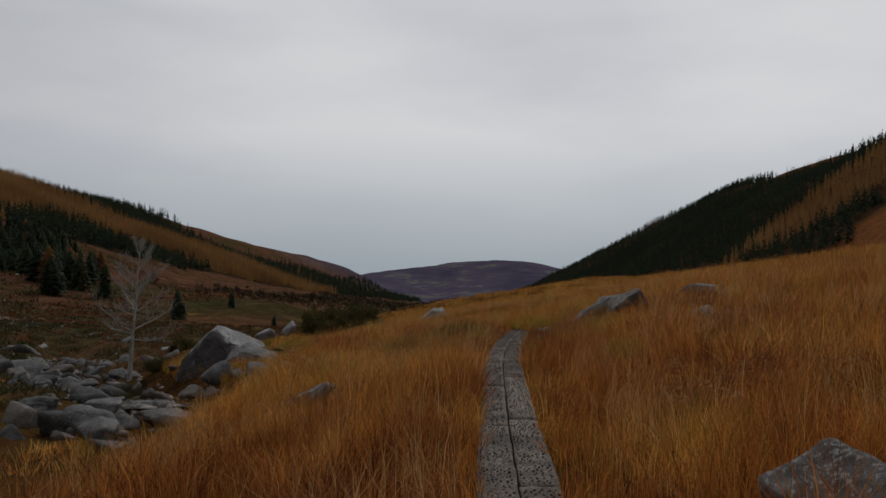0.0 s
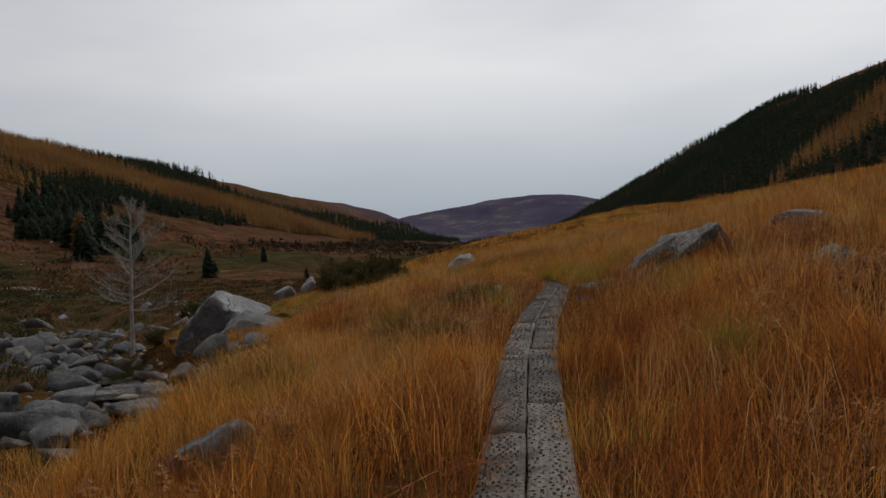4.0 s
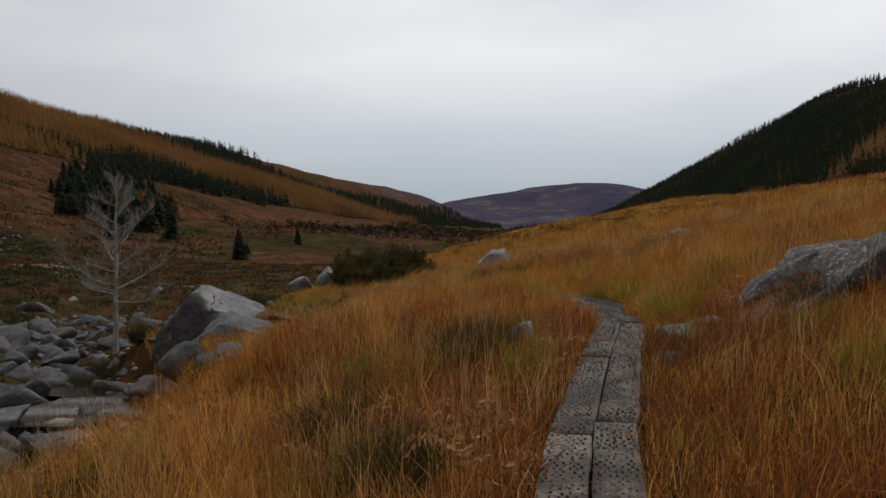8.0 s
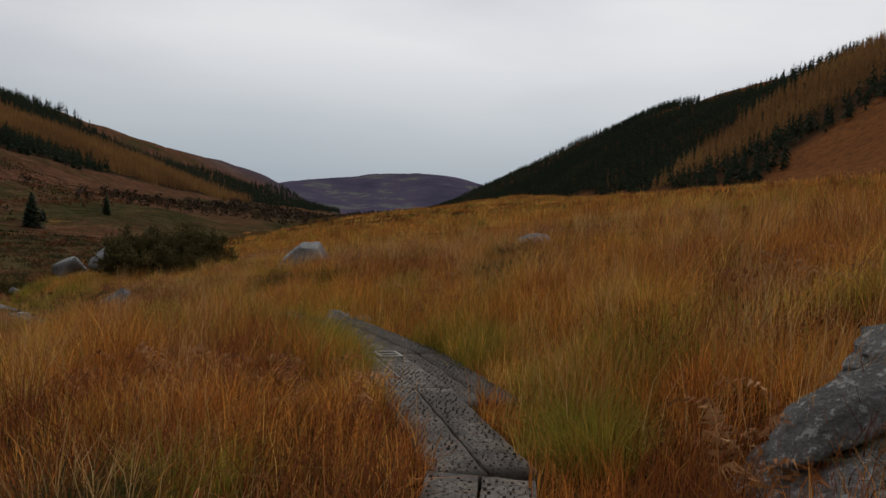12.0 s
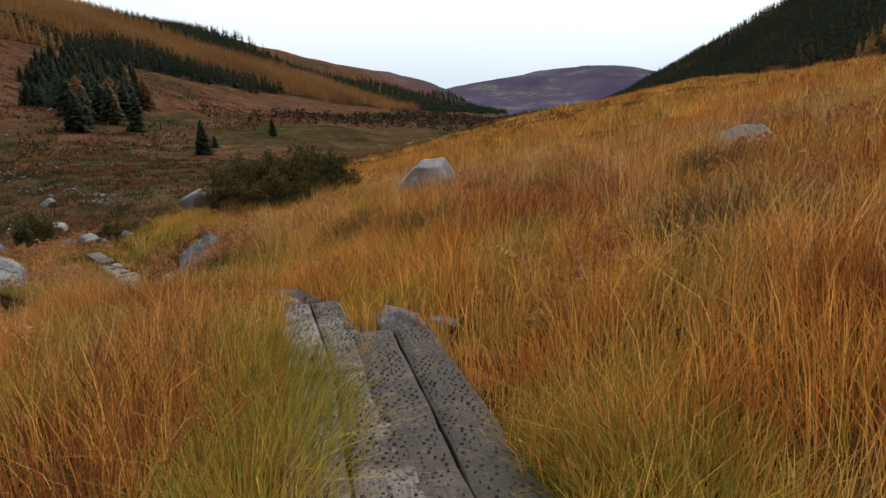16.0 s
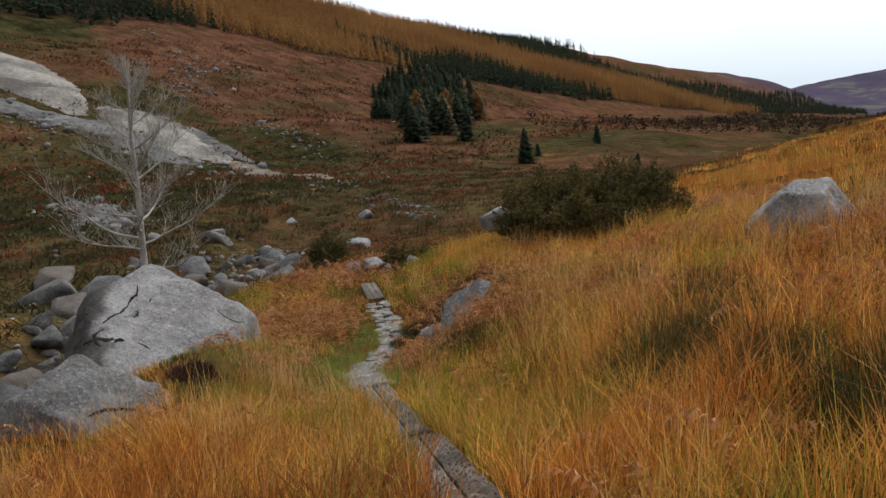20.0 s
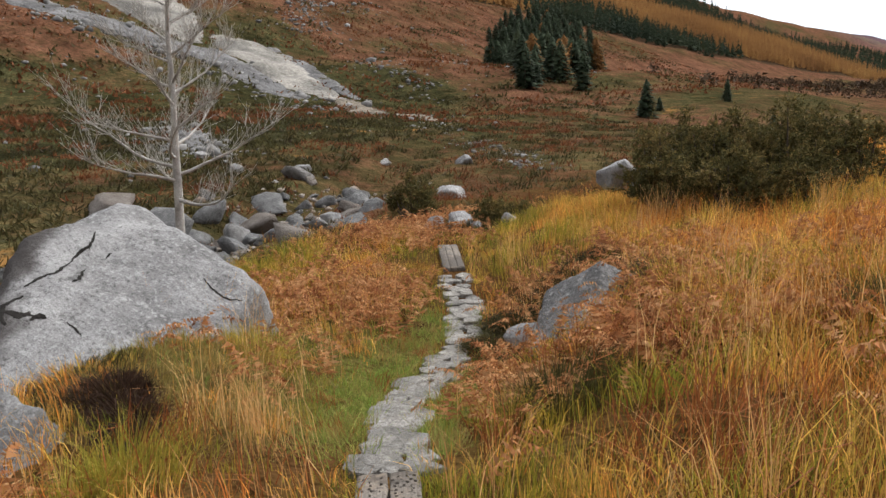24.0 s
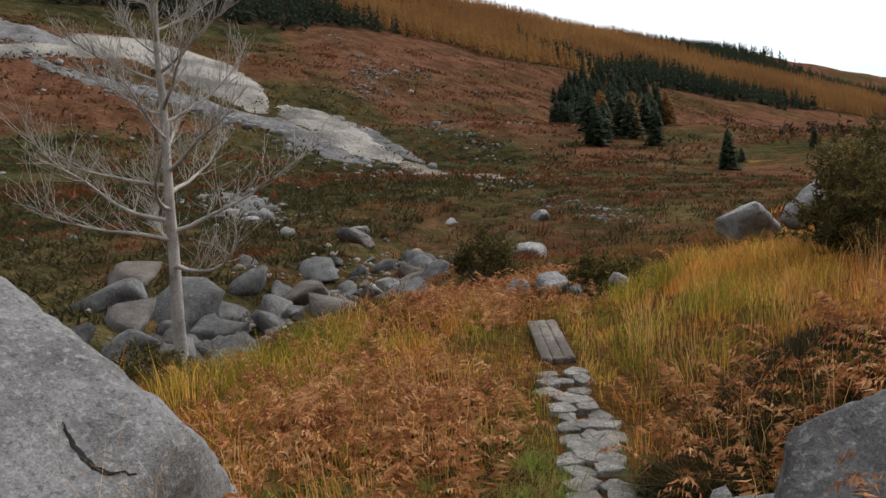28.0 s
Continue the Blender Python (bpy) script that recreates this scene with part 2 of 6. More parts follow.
    col = mix_node(n, l, math_node(n, l, "MULTIPLY", math_node(n, l, "MAXIMUM", litter, hanger), 0.85), col, (0.035, 0.025, 0.015))
    # far heath and fields, with the blue-violet of distance haze mixed into their colour
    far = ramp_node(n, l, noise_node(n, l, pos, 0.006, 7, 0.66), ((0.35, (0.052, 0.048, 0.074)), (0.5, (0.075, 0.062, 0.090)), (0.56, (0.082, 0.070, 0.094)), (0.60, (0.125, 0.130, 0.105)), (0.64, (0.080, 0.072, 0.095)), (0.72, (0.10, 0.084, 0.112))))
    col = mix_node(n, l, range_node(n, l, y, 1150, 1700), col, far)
    l.new(col, p.inputs["Base Color"])
    p.inputs["Roughness"].default_value = 1.0
    p.inputs["Specular IOR Level"].default_value = 0.0
    l.new(bump_node(n, l, tuft, 0.8, 0.6, bump_node(n, l, lump, 0.7, 2.2)), p.inputs["Normal"])
    return m


def rock_mat(name, dark, mid, light, lichen=0.5, tan=0.0, dark_face=None):
    """Granite: speckled, weather-streaked, with pale lichen spots and dark stains."""
    m, n, l, p = nodes_of(name)
    co = n.new("ShaderNodeTexCoord").outputs["Object"]
    col = ramp_node(n, l, noise_node(n, l, co, 1.3, 6, 0.62), ((0.32, dark), (0.5, mid), (0.68, light)))
    grain = noise_node(n, l, co, 60, 3, 0.7)
    col = mix_node(n, l, 1.0, col, ramp_node(n, l, grain, ((0.3, (0.66,) * 3), (0.7, (1.3,) * 3))), "MULTIPLY")
    spots = noise_node(n, l, co, 9, 5, 0.65)
    col = mix_node(n, l, math_node(n, l, "MULTIPLY", range_node(n, l, spots, 0.58, 0.68), lichen), col, (0.46, 0.46, 0.44))
    crust = noise_node(n, l, co, 24, 4, 0.6)
    col = mix_node(n, l, math_node(n, l, "MULTIPLY", range_node(n, l, crust, 0.57, 0.63), lichen), col, (0.42, 0.42, 0.40))
    col = mix_node(n, l, math_node(n, l, "MULTIPLY", range_node(n, l, crust, 0.42, 0.36), 0.55), col, (0.06, 0.058, 0.055))
    stain = noise_node(n, l, co, 3.2, 6, 0.7)
    col = mix_node(n, l, math_node(n, l, "MULTIPLY", range_node(n, l, stain, 0.56, 0.70), 0.7), col, (0.055, 0.05, 0.047))
    r = n.new("ShaderNodeObjectInfo").outputs["Random"]
    col = mix_node(n, l, 1.0, col, ramp_node(n, l, r, ((0.0, (0.8,) * 3), (1.0, (1.18,) * 3))), "MULTIPLY")
    if tan:
        r2 = math_node(n, l, "FRACT", math_node(n, l, "MULTIPLY", r, 7.3))
        col = mix_node(n, l, math_node(n, l, "MULTIPLY", range_node(n, l, r2, 0.45, 0.8), tan), col, (0.17, 0.11, 0.062))
    if dark_face:
        # darkens one face by direction; on the great boulder partly stain, partly painted shade
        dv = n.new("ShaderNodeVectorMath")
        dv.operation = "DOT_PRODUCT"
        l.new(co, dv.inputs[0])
        dv.inputs[1].default_value = dark_face[:3]
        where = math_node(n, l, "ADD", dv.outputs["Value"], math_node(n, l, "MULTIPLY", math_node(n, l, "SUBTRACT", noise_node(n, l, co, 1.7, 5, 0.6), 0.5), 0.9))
        col = mix_node(n, l, math_node(n, l, "MULTIPLY", range_node(n, l, where, dark_face[3], dark_face[3] + 0.25), 0.92), col, (0.042, 0.035, 0.031))
    l.new(col, p.inputs["Base Color"])
    p.inputs["Roughness"].default_value = 0.88
    p.inputs["Specular IOR Level"].default_value = 0.3
    b = bump_node(n, l, noise_node(n, l, co, 2.6, 6, 0.65), 0.6, 0.16)
    b = bump_node(n, l, noise_node(n, l, co, 9, 8, 0.75), 1.0, 0.06, b)
    l.new(bump_node(n, l, grain, 0.35, 0.008, b), p.inputs["Normal"])
    return m


def timber_mat(name, dark, light, silt=(0.20, 0.178, 0.152)):
    """Old sleeper wood: long grain, silver wear, wet dark patches, mud."""
    m, n, l, p = nodes_of(name)
    co = n.new("ShaderNodeTexCoord").outputs["Object"]
    mp = n.new("ShaderNodeMapping")
    mp.inputs["Scale"].default_value = (22, 0.9, 22)
    l.new(co, mp.inputs["Vector"])
    grain = noise_node(n, l, mp.outputs[0], 2.0, 6, 0.65)
    pos = n.new("ShaderNodeNewGeometry").outputs["Position"]
    wear = noise_node(n, l, pos, 1.7, 7, 0.72)
    col = ramp_node(n, l, grain, ((0.3, dark), (0.7, light)))
    mud = noise_node(n, l, pos, 6.0, 5, 0.6)
    col = mix_node(n, l, math_node(n, l, "MULTIPLY", range_node(n, l, mud, 0.48, 0.60), 0.75), col, silt)
    worn = noise_node(n, l, pos, 14.0, 5, 0.7)
    col = mix_node(n, l, math_node(n, l, "MULTIPLY", range_node(n, l, worn, 0.54, 0.64), 0.6), col, (light[0] * 1.25, light[1] * 1.24, light[2] * 1.22))
    col = mix_node(n, l, math_node(n, l, "MULTIPLY", range_node(n, l, wear, 0.44, 0.58), 0.82), col, (0.048, 0.039, 0.031))
    pit = noise_node(n, l, pos, 34.0, 3, 0.6)
    col = mix_node(n, l, math_node(n, l, "MULTIPLY", range_node(n, l, pit, 0.55, 0.62), 0.85), col, (0.040, 0.033, 0.027))
    r = n.new("ShaderNodeObjectInfo").outputs["Random"]
    col = mix_node(n, l, 1.0, col, ramp_node(n, l, r, ((0.0, (0.72,) * 3), (1.0, (1.1,) * 3))), "MULTIPLY")
    l.new(col, p.inputs["Base Color"])
    l.new(range_node(n, l, wear, 0.4, 0.65, 0.9, 0.7), p.inputs["Roughness"])
    p.inputs["Specular IOR Level"].default_value = 0.12
    b = bump_node(n, l, grain, 0.6, 0.012)
    l.new(bump_node(n, l, mud, 0.4, 0.02, b), p.inputs["Normal"])
    return m


M_GROUND = ground_mat()
M_GRASS = blade_mat("moor_grass", ((0.0, (0.15, 0.045, 0.020)), (0.18, (0.29, 0.098, 0.032)), (0.36, (0.48, 0.176, 0.036)), (0.52, (0.59, 0.265, 0.054)), (0.68, (0.62, 0.38, 0.105)), (0.82, (0.40, 0.285, 0.038)), (1.0, (0.16, 0.18, 0.025))), spread=0.5, own_hue=True)
M_TUFT = blade_mat("green_tuft", ((0.3, (0.14, 0.145, 0.022)), (0.5, (0.26, 0.225, 0.034)), (0.7, (0.46, 0.32, 0.06))), 1.2)
M_PEAT = blade_mat("dead_heather", ((0.3, (0.022, 0.014, 0.010)), (0.5, (0.040, 0.023, 0.015)), (0.7, (0.065, 0.036, 0.022))), 1.5)
M_MOOR_RUST = blade_mat("moor_bracken", ((0.3, (0.070, 0.026, 0.013)), (0.5, (0.125, 0.046, 0.020)), (0.7, (0.19, 0.078, 0.032))), 0.6)
M_STEM = mat("gorse_stem", ((0.3, (0.05, 0.04, 0.03)), (0.7, (0.11, 0.09, 0.068))), 5, 0.9, 40, 0.3, bump=0)
M_STALK = blade_mat("dry_stalks", ((0.3, (0.46, 0.20, 0.085)), (0.5, (0.58, 0.33, 0.125)), (0.7, (0.70, 0.50, 0.23))), 1.4, 0.3)
M_TURF = blade_mat("green_turf", ((0.32, (0.13, 0.20, 0.034)), (0.48, (0.20, 0.27, 0.050)), (0.58, (0.26, 0.23, 0.07)), (0.70, (0.28, 0.16, 0.06))), 1.2)
M_MAT = blade_mat("olive_mat", ((0.3, (0.12, 0.072, 0.030)), (0.45, (0.20, 0.135, 0.045)), (0.58, (0.24, 0.195, 0.055)), (0.7, (0.34, 0.23, 0.09))), 1.6)
M_BRACKEN = blade_mat("dead_bracken", ((0.3, (0.16, 0.056, 0.024)), (0.5, (0.32, 0.135, 0.052)), (0.7, (0.50, 0.29, 0.135))), 1.1)
M_HEATHER = blade_mat("heather", ((0.32, (0.048, 0.029, 0.016)), (0.45, (0.040, 0.036, 0.016)), (0.56, (0.060, 0.054, 0.020)), (0.7, (0.10, 0.070, 0.028))), 0.5)
M_RUST = blade_mat("rusty_sedge", ((0.3, (0.11, 0.034, 0.014)), (0.5, (0.22, 0.074, 0.024)), (0.7, (0.35, 0.135, 0.042))), 0.9)
M_RUSH = blade_mat("rushes", ((0.3, (0.034, 0.036, 0.014)), (0.5, (0.062, 0.058, 0.020)), (0.7, (0.13, 0.095, 0.032))), 1.5)
M_GORSE = blade_mat("gorse_leaves", ((0.32, (0.040, 0.038, 0.016)), (0.5, (0.078, 0.070, 0.024)), (0.64, (0.17, 0.125, 0.045))), 1.6, 0.6)
M_ROCK = rock_mat("granite", (0.085, 0.082, 0.079), (0.18, 0.176, 0.17), (0.30, 0.295, 0.285))
M_PALE = rock_mat("pale_granite", (0.125, 0.12, 0.116), (0.24, 0.235, 0.228), (0.37, 0.362, 0.35), 0.55)
M_WEDGE = rock_mat("lichened_granite", (0.062, 0.057, 0.050), (0.150, 0.143, 0.132), (0.31, 0.302, 0.288), 0.7)
# darker on the front face of the layered boulder
M_DARK_FRONT = rock_mat("dark_front_granite", (0.045, 0.040, 0.035), (0.105, 0.098, 0.089), (0.27, 0.262, 0.248), 0.7, 0.0, (-0.2, -0.88, 0.40, 0.56))
M_GREAT = rock_mat("great_granite", (0.16, 0.154, 0.15), (0.29, 0.284, 0.276), (0.43, 0.422, 0.41), 0.8, 0.0, (-0.472, -0.799, 0.373, 1.42))
M_BED = rock_mat("stream_granite", (0.048, 0.047, 0.046), (0.108, 0.106, 0.103), (0.20, 0.196, 0.19), 0.22, 0.3)
M_FLAG = rock_mat("flagstone", (0.10, 0.092, 0.08), (0.22, 0.205, 0.18), (0.34, 0.318, 0.285), 0.25)
M_CRACK = mat("black_fissure", ((0.3, (0.012, 0.011, 0.010)), (0.7, (0.03, 0.027, 0.024))), 9, 0.95, bump=0)
M_TIMBER = timber_mat("sleeper_wood", (0.075, 0.063, 0.052), (0.23, 0.203, 0.173), (0.19, 0.152, 0.116))
M_MUDDY = timber_mat("muddy_sleeper_wood", (0.036, 0.030, 0.025), (0.125, 0.104, 0.084), (0.085, 0.066, 0.050))
M_STAPLE = mat("rusted_staple", ((0.3, (0.035, 0.029, 0.024)), (0.7, (0.08, 0.067, 0.056))), 20, 0.6, bump=0)
M_BARK = mat("pale_bark", ((0.3, (0.22, 0.20, 0.175)), (0.5, (0.36, 0.34, 0.31)), (0.7, (0.48, 0.46, 0.42))), 4, 0.85, 40, 0.4)
M_TWIG = mat("grey_twigs", ((0.3, (0.28, 0.26, 0.23)), (0.7, (0.44, 0.42, 0.38))), 5, 0.85, 40, 0.3, bump=0)
M_LARCH = mat("larch_needles", ((0.3, (0.155, 0.076, 0.030)), (0.55, (0.25, 0.130, 0.046)), (0.75, (0.34, 0.20, 0.070))), 0.03, 0.9, 0.8, 0.2, 0, vary="island", spread=0.08, world_space=True, translucent=0.45)
M_SPRUCE = mat("spruce_needles", ((0.3, (0.020, 0.029, 0.018)), (0.6, (0.031, 0.040, 0.022)), (0.8, (0.055, 0.057, 0.026))), 0.03, 0.9, 0.8, 0.45, 0, vary="island", spread=0.25, world_space=True, translucent=0.35)
M_NEAR_SPRUCE = mat("spruce_sprays", ((0.3, (0.022, 0.032, 0.018)), (0.6, (0.036, 0.048, 0.026)), (0.8, (0.062, 0.070, 0.032))), 0.05, 0.9, 1.5, 0.4, 0, vary="island", spread=0.3, world_space=True)
M_SCRUB = mat("bare_scrub", ((0.3, (0.050, 0.036, 0.024)), (0.6, (0.085, 0.056, 0.034)), (0.8, (0.085, 0.078, 0.034))), 0.05, 0.9, 0.8, 0.4, 0, vary="island", spread=0.4, world_space=True)
M_SCREE = mat("pale_scree", ((0.36, (0.10, 0.092, 0.080)), (0.47, (0.185, 0.172, 0.148)), (0.6, (0.30, 0.278, 0.24))), 0.10, 1.0, 2.2, 0.5, 0.8, 0.4, world_space=True)
M_RUBBLE = mat("grey_rubble", ((0.3, (0.06, 0.058, 0.056)), (0.5, (0.125, 0.12, 0.116)), (0.7, (0.20, 0.195, 0.19))), 0.25, 0.95, 1.8, 0.55, 0.8, 0.4, world_space=True)
M_GRIT = mat("sandy_gravel", ((0.36, (0.075, 0.062, 0.045)), (0.47, (0.14, 0.115, 0.085)), (0.6, (0.22, 0.185, 0.14))), 0.25, 1.0, 2.6, 0.5, 0.8, 0.3, world_space=True)
M_STRAY = mat("stray_stone", ((0.3, (0.11, 0.106, 0.10)), (0.7, (0.25, 0.243, 0.228))), 0.3, 0.9, 4, 0.4, 0, vary="island", spread=0.35, world_space=True)
M_COBBLE = mat("stream_cobble", ((0.3, (0.16, 0.10, 0.06)), (0.5, (0.20, 0.17, 0.14)), (0.7, (0.30, 0.28, 0.26))), 1.5, 0.6, 30, 0.3, 0, vary="island", spread=0.35, world_space=True)
M_WATER, _n, _l, _p = nodes_of("peaty_water")
_p.inputs["Base Color"].default_value = (0.03, 0.024, 0.017, 1)
_p.inputs["Roughness"].default_value = 0.06
_l.new(bump_node(_n, _l, noise_node(_n, _l, _n.new("ShaderNodeNewGeometry").outputs["Position"], 5, 4), 0.35, 0.05), _p.inputs["Normal"])


# ---------------------------------------------------------------- terrain
def sstep(a, b, v):
    """Smooth step from a to b."""
    k = np.clip((np.asarray(v, float) - a) / (b - a), 0, 1)
    return k * k * (3 - 2 * k)


# the line walked: (x, y, top of the boards or stones)
LINE = np.array([
    (0.22, -8.0, 0.0), (0.40, 2.6, 0.0), (0.62, 7.4, 0.0), (0.93, 12.2, -0.01), (1.53, 17.0, -0.07), (1.95, 19.8, -0.14), (1.85, 21.6, -0.27),
    (1.62, 23.2, -0.40), (1.08, 25.1, -0.55), (0.15, 27.2, -0.74), (-0.9, 28.8, -1.0), (-2.3, 30.5, -1.5), (-3.2, 31.5, -1.78),
    (-4.3, 32.7, -2.04), (-5.45, 34.0, -2.5), (-6.15, 35.3, -2.80), (-6.65, 36.6, -2.90), (-7.75, 38.0, -2.94), (-8.8, 39.2, -2.92), (-10.4, 41.2, -3.05), (-12.0, 43.8, -3.3)])


def along_line(x, y):
    """Distance from the walked line and the height of its surface there."""
    x, y = np.asarray(x, float), np.asarray(y, float)
    best, top = np.full(np.broadcast(x, y).shape, 1e9), np.zeros(np.broadcast(x, y).shape)
    for (ax, ay, az), (bx, by, bz) in zip(LINE[:-1], LINE[1:]):
        k = np.clip(((x - ax) * (bx - ax) + (y - ay) * (by - ay)) / ((bx - ax) ** 2 + (by - ay) ** 2), 0, 1)
        far = np.hypot(x - ax - k * (bx - ax), y - ay - k * (by - ay))
        near = far < best
        best, top = np.where(near, far, best), np.where(near, az + k * (bz - az), top)
    return best, top


def stream_x(y):
    """Middle of the stream bed."""
    return -9.6 - 0.028 * np.clip(22 - np.asarray(y, float), 0, 30) - 8.6 * sstep(26, 41, y) - 4 * sstep(37, 46, y) - 12 * sstep(44, 75, y) - 0.12 * np.clip(np.asarray(y, float) - 70, 0, None)


def waves(x, y, s, seed=0):
    """Cheap smooth unevenness, about -1 to 1."""
    r = np.random.RandomState(seed)
    v = 0
    for _ in range(6):
        a, p, q = r.uniform(0, 6.283), r.uniform(0, 6.283), r.uniform(0.6, 1.7) / s
        v = v + np.sin((x * math.cos(a) + y * math.sin(a)) * q * 6.283 + p)
    return v / 3.2


def ground_z(x, y):
    """Height of the ground."""
    x, y = np.asarray(x, float), np.asarray(y, float)
    fall = -0.047 * (np.sqrt((y - 20) ** 2 + 16) + y - 20) / 2
    fall = np.maximum(fall, -125)
    # slope with the path, rising to the right
    right = 0.154 * (np.minimum(x, 30) - 0.8 - 0.035 * np.clip(y - 5, 0, 25)) - 0.12 + 0.02 * np.clip(x - 30, 0, 30)
    w = np.clip(x - 62, 0, None)
    hill_r = np.where(w < 40, 0.0078 * w * w, 12.5 + 0.56 * (w - 40))
    hill_r = np.where(w > 118, 56.2 + 22 * (1 - np.exp(-(w - 118) * 0.028)), hill_r)
    hill_r = hill_r * (1 - 0.93 * sstep(750, 1700, y + 0.4 * x)) * (1 + 0.05 * waves(x, y, 320, 5)) * (1.035 + 0.055 * sstep(470, 560, y) * (1 - sstep(700, 850, y)) + 0.065 * (1 - sstep(340, 390, y)))
    right = right + hill_r
    right = right - 0.45 * np.exp(-((x + 6.2) ** 2 + (y - 35) ** 2) / 18)
    # valley floor and the hill across the stream
    u = np.clip(-x - 18, 0, None)
    h = np.where(u < 50, 0.04 * u, np.where(u < 90, 2 + 0.04 * (u - 50) + 0.0045 * (u - 50) ** 2, 10.8 + 0.40 * (u - 90)))
    h = h + (np.minimum(0.12 * u, 10.8) - np.where(u < 90, h, 10.8)) * (u < 90) * sstep(92, 150, y)
    h = np.where(u > 225, 64.8 + 27 * (1 - np.exp(-(u - 225) * 0.025)), h)
    h = h * (1 + 0.085 * sstep(480, 1000, y)) * (1 - 0.55 * sstep(1500, 2700, y)) * (1 + 0.035 * waves(x, y, 240, 9))
    left = -2.75 + h
    k = 0.35
    both = np.logaddexp(right / k, left / k) * k
    bed = np.exp(-((x - stream_x(y)) / 2.4) ** 4)
    crest = np.interp(y, (-20, 8, 12, 24, 31, 36, 42, 50, 60), (-4.0, -4.0, -4.6, -5.4, -7.4, -10.6, -13.0, -17.5, -24))
    bank = sstep(0.0, 3.6, crest - x)
    steep = 0.46 * np.clip(-3.1 - x, 0, 2.7) * sstep(-9.6, -7.2, x) * sstep(5, 12, y) * (1 - sstep(26, 31, y))
    z = both + fall - steep - 0.55 * bank * (1 - sstep(50, 80, y)) - 0.70 * bed * (1 - sstep(55, 90, y))
    z = z - 0.34 * np.exp(-((x + 6.1) ** 2 / 1.6 + (y - 30.1) ** 2 / 1.3))
    z = z + 0.38 * np.exp(-((x + 7.3) ** 2 / 1.1 + (y - 33.2) ** 2 / 1.8))
    # unevenness
    d, top = along_line(x, y)
    off = sstep(0.6, 3.0, d)
    z = z + off * (0.10 * waves(x, y, 5.0, 1) + 0.045 * waves(x, y, 1.7, 2)) + off * sstep(40, 120, np.hypot(x, y - 25)) * (0.5 * waves(x, y, 28, 3) + 1.2 * waves(x, y, 85, 4))
    z = z + (top - 0.10 - z) * (1 - sstep(0.5, 2.0, d)) * (y < 44.5)
    # the far hill that closes the valley
    far = np.exp(-np.abs((x - 150) / 460.0) ** 3) * np.exp(-((y - 3000) / 520.0) ** 2)
    spur = 24 * np.exp(-((x + 185) / 95.0) ** 2) * np.exp(-((y - 1560) / 240.0) ** 2)
    return z + 138 * far + spur


# ---------------------------------------------------------------- mesh helpers
def mesh_of(name, co, loops, sizes, smooth=False):
    """A mesh from arrays: vertices, loop indices, and the number of corners of each face."""
    me = bpy.data.meshes.new(name)
    co, loops, sizes = np.asarray(co, np.float32), np.asarray(loops, np.int32).ravel(), np.asarray(sizes, np.int32)
    me.vertices.add(len(co))
    me.vertices.foreach_set("co", co.ravel())
    me.loops.add(len(loops))
    me.loops.foreach_set("vertex_index", loops)
    me.polygons.add(len(sizes))
    me.polygons.foreach_set("loop_start", np.concatenate(([0], np.cumsum(sizes)[:-1])).astype(np.int32))
    me.polygons.foreach_set("loop_total", sizes)
    if smooth:
        me.polygons.foreach_set("use_smooth", np.ones(len(sizes), bool))
    me.update(calc_edges=True)
    return me


def thing(name, me, material, label, category, group="", kind=""):
    ob = new(name, me)
    me.materials.clear()
    me.materials.append(material)
    return tagged(ob, label, category, group, kind)


def part(name, me, material, parent, label=""):
    ob = new(name, me)
    if isinstance(me, bpy.types.Mesh) and not me.materials:
        me.materials.append(material)
    ob.parent = parent
    return tagged(ob, label)


def base(name, at, label, category, group="", kind=""):
    ob = new(name)
    ob.empty_display_size = 0.2
    ob.location = at
    return tagged(ob, label, category, group, kind)


def grid_mesh(name, xs, ys, zfun, smooth=True):
    gx, gy = np.meshgrid(xs, ys, indexing="ij")
    co = np.stack([gx, gy, zfun(gx, gy)], -1).reshape(-1, 3)
    a = np.arange(len(xs) * len(ys)).reshape(len(xs), len(ys))
    q = np.stack([a[:-1, :-1], a[1:, :-1], a[1:, 1:], a[:-1, 1:]], -1).reshape(-1, 4)
    return mesh_of(name, co, q, np.full(len(q), 4), smooth)


def graded(mid, near, step, grow, far):
    """Steps fine around mid and ever wider outwards to far (both ends)."""
    side = []
    for lim in far:
        v, s, out = near, step, []
        while v < lim:
            s *= grow
            v += s
            out.append(v)
        side.append(out)
    inner = np.arange(-near, near + 1e-6, step)
    return np.concatenate([-np.array(side[0][::-1]), inner, np.array(side[1])]) + mid


# ---------------------------------------------------------------- ground, one sheet to the far hill
GX = graded(-4.0, 15.0, 0.34, 1.05, (1100, 1100))
GY = graded(22.0, 27.0, 0.36, 1.042, (420, 4300))
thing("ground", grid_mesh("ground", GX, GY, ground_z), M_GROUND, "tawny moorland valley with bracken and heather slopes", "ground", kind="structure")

# water between the stones of the stream
wy = np.arange(25.0, 38.0, 0.5)
wv = np.array([(stream_x(v) + k * (1.0 + 0.35 * math.sin(v * 1.9)), v, ground_z(stream_x(v), v) + 0.16) for v in wy for k in (-1.5, -0.5, 0.5, 1.5)])
wq = np.array([(i * 4 + j, i * 4 + j + 1, i * 4 + j + 5, i * 4 + j + 4) for i in range(len(wy) - 1) for j in range(3)])
thing("stream_water", mesh_of("stream_water", wv, wq, np.full(len(wq), 4), True), M_WATER, "narrow peaty stream running between grey boulders", "stream", kind="structure")


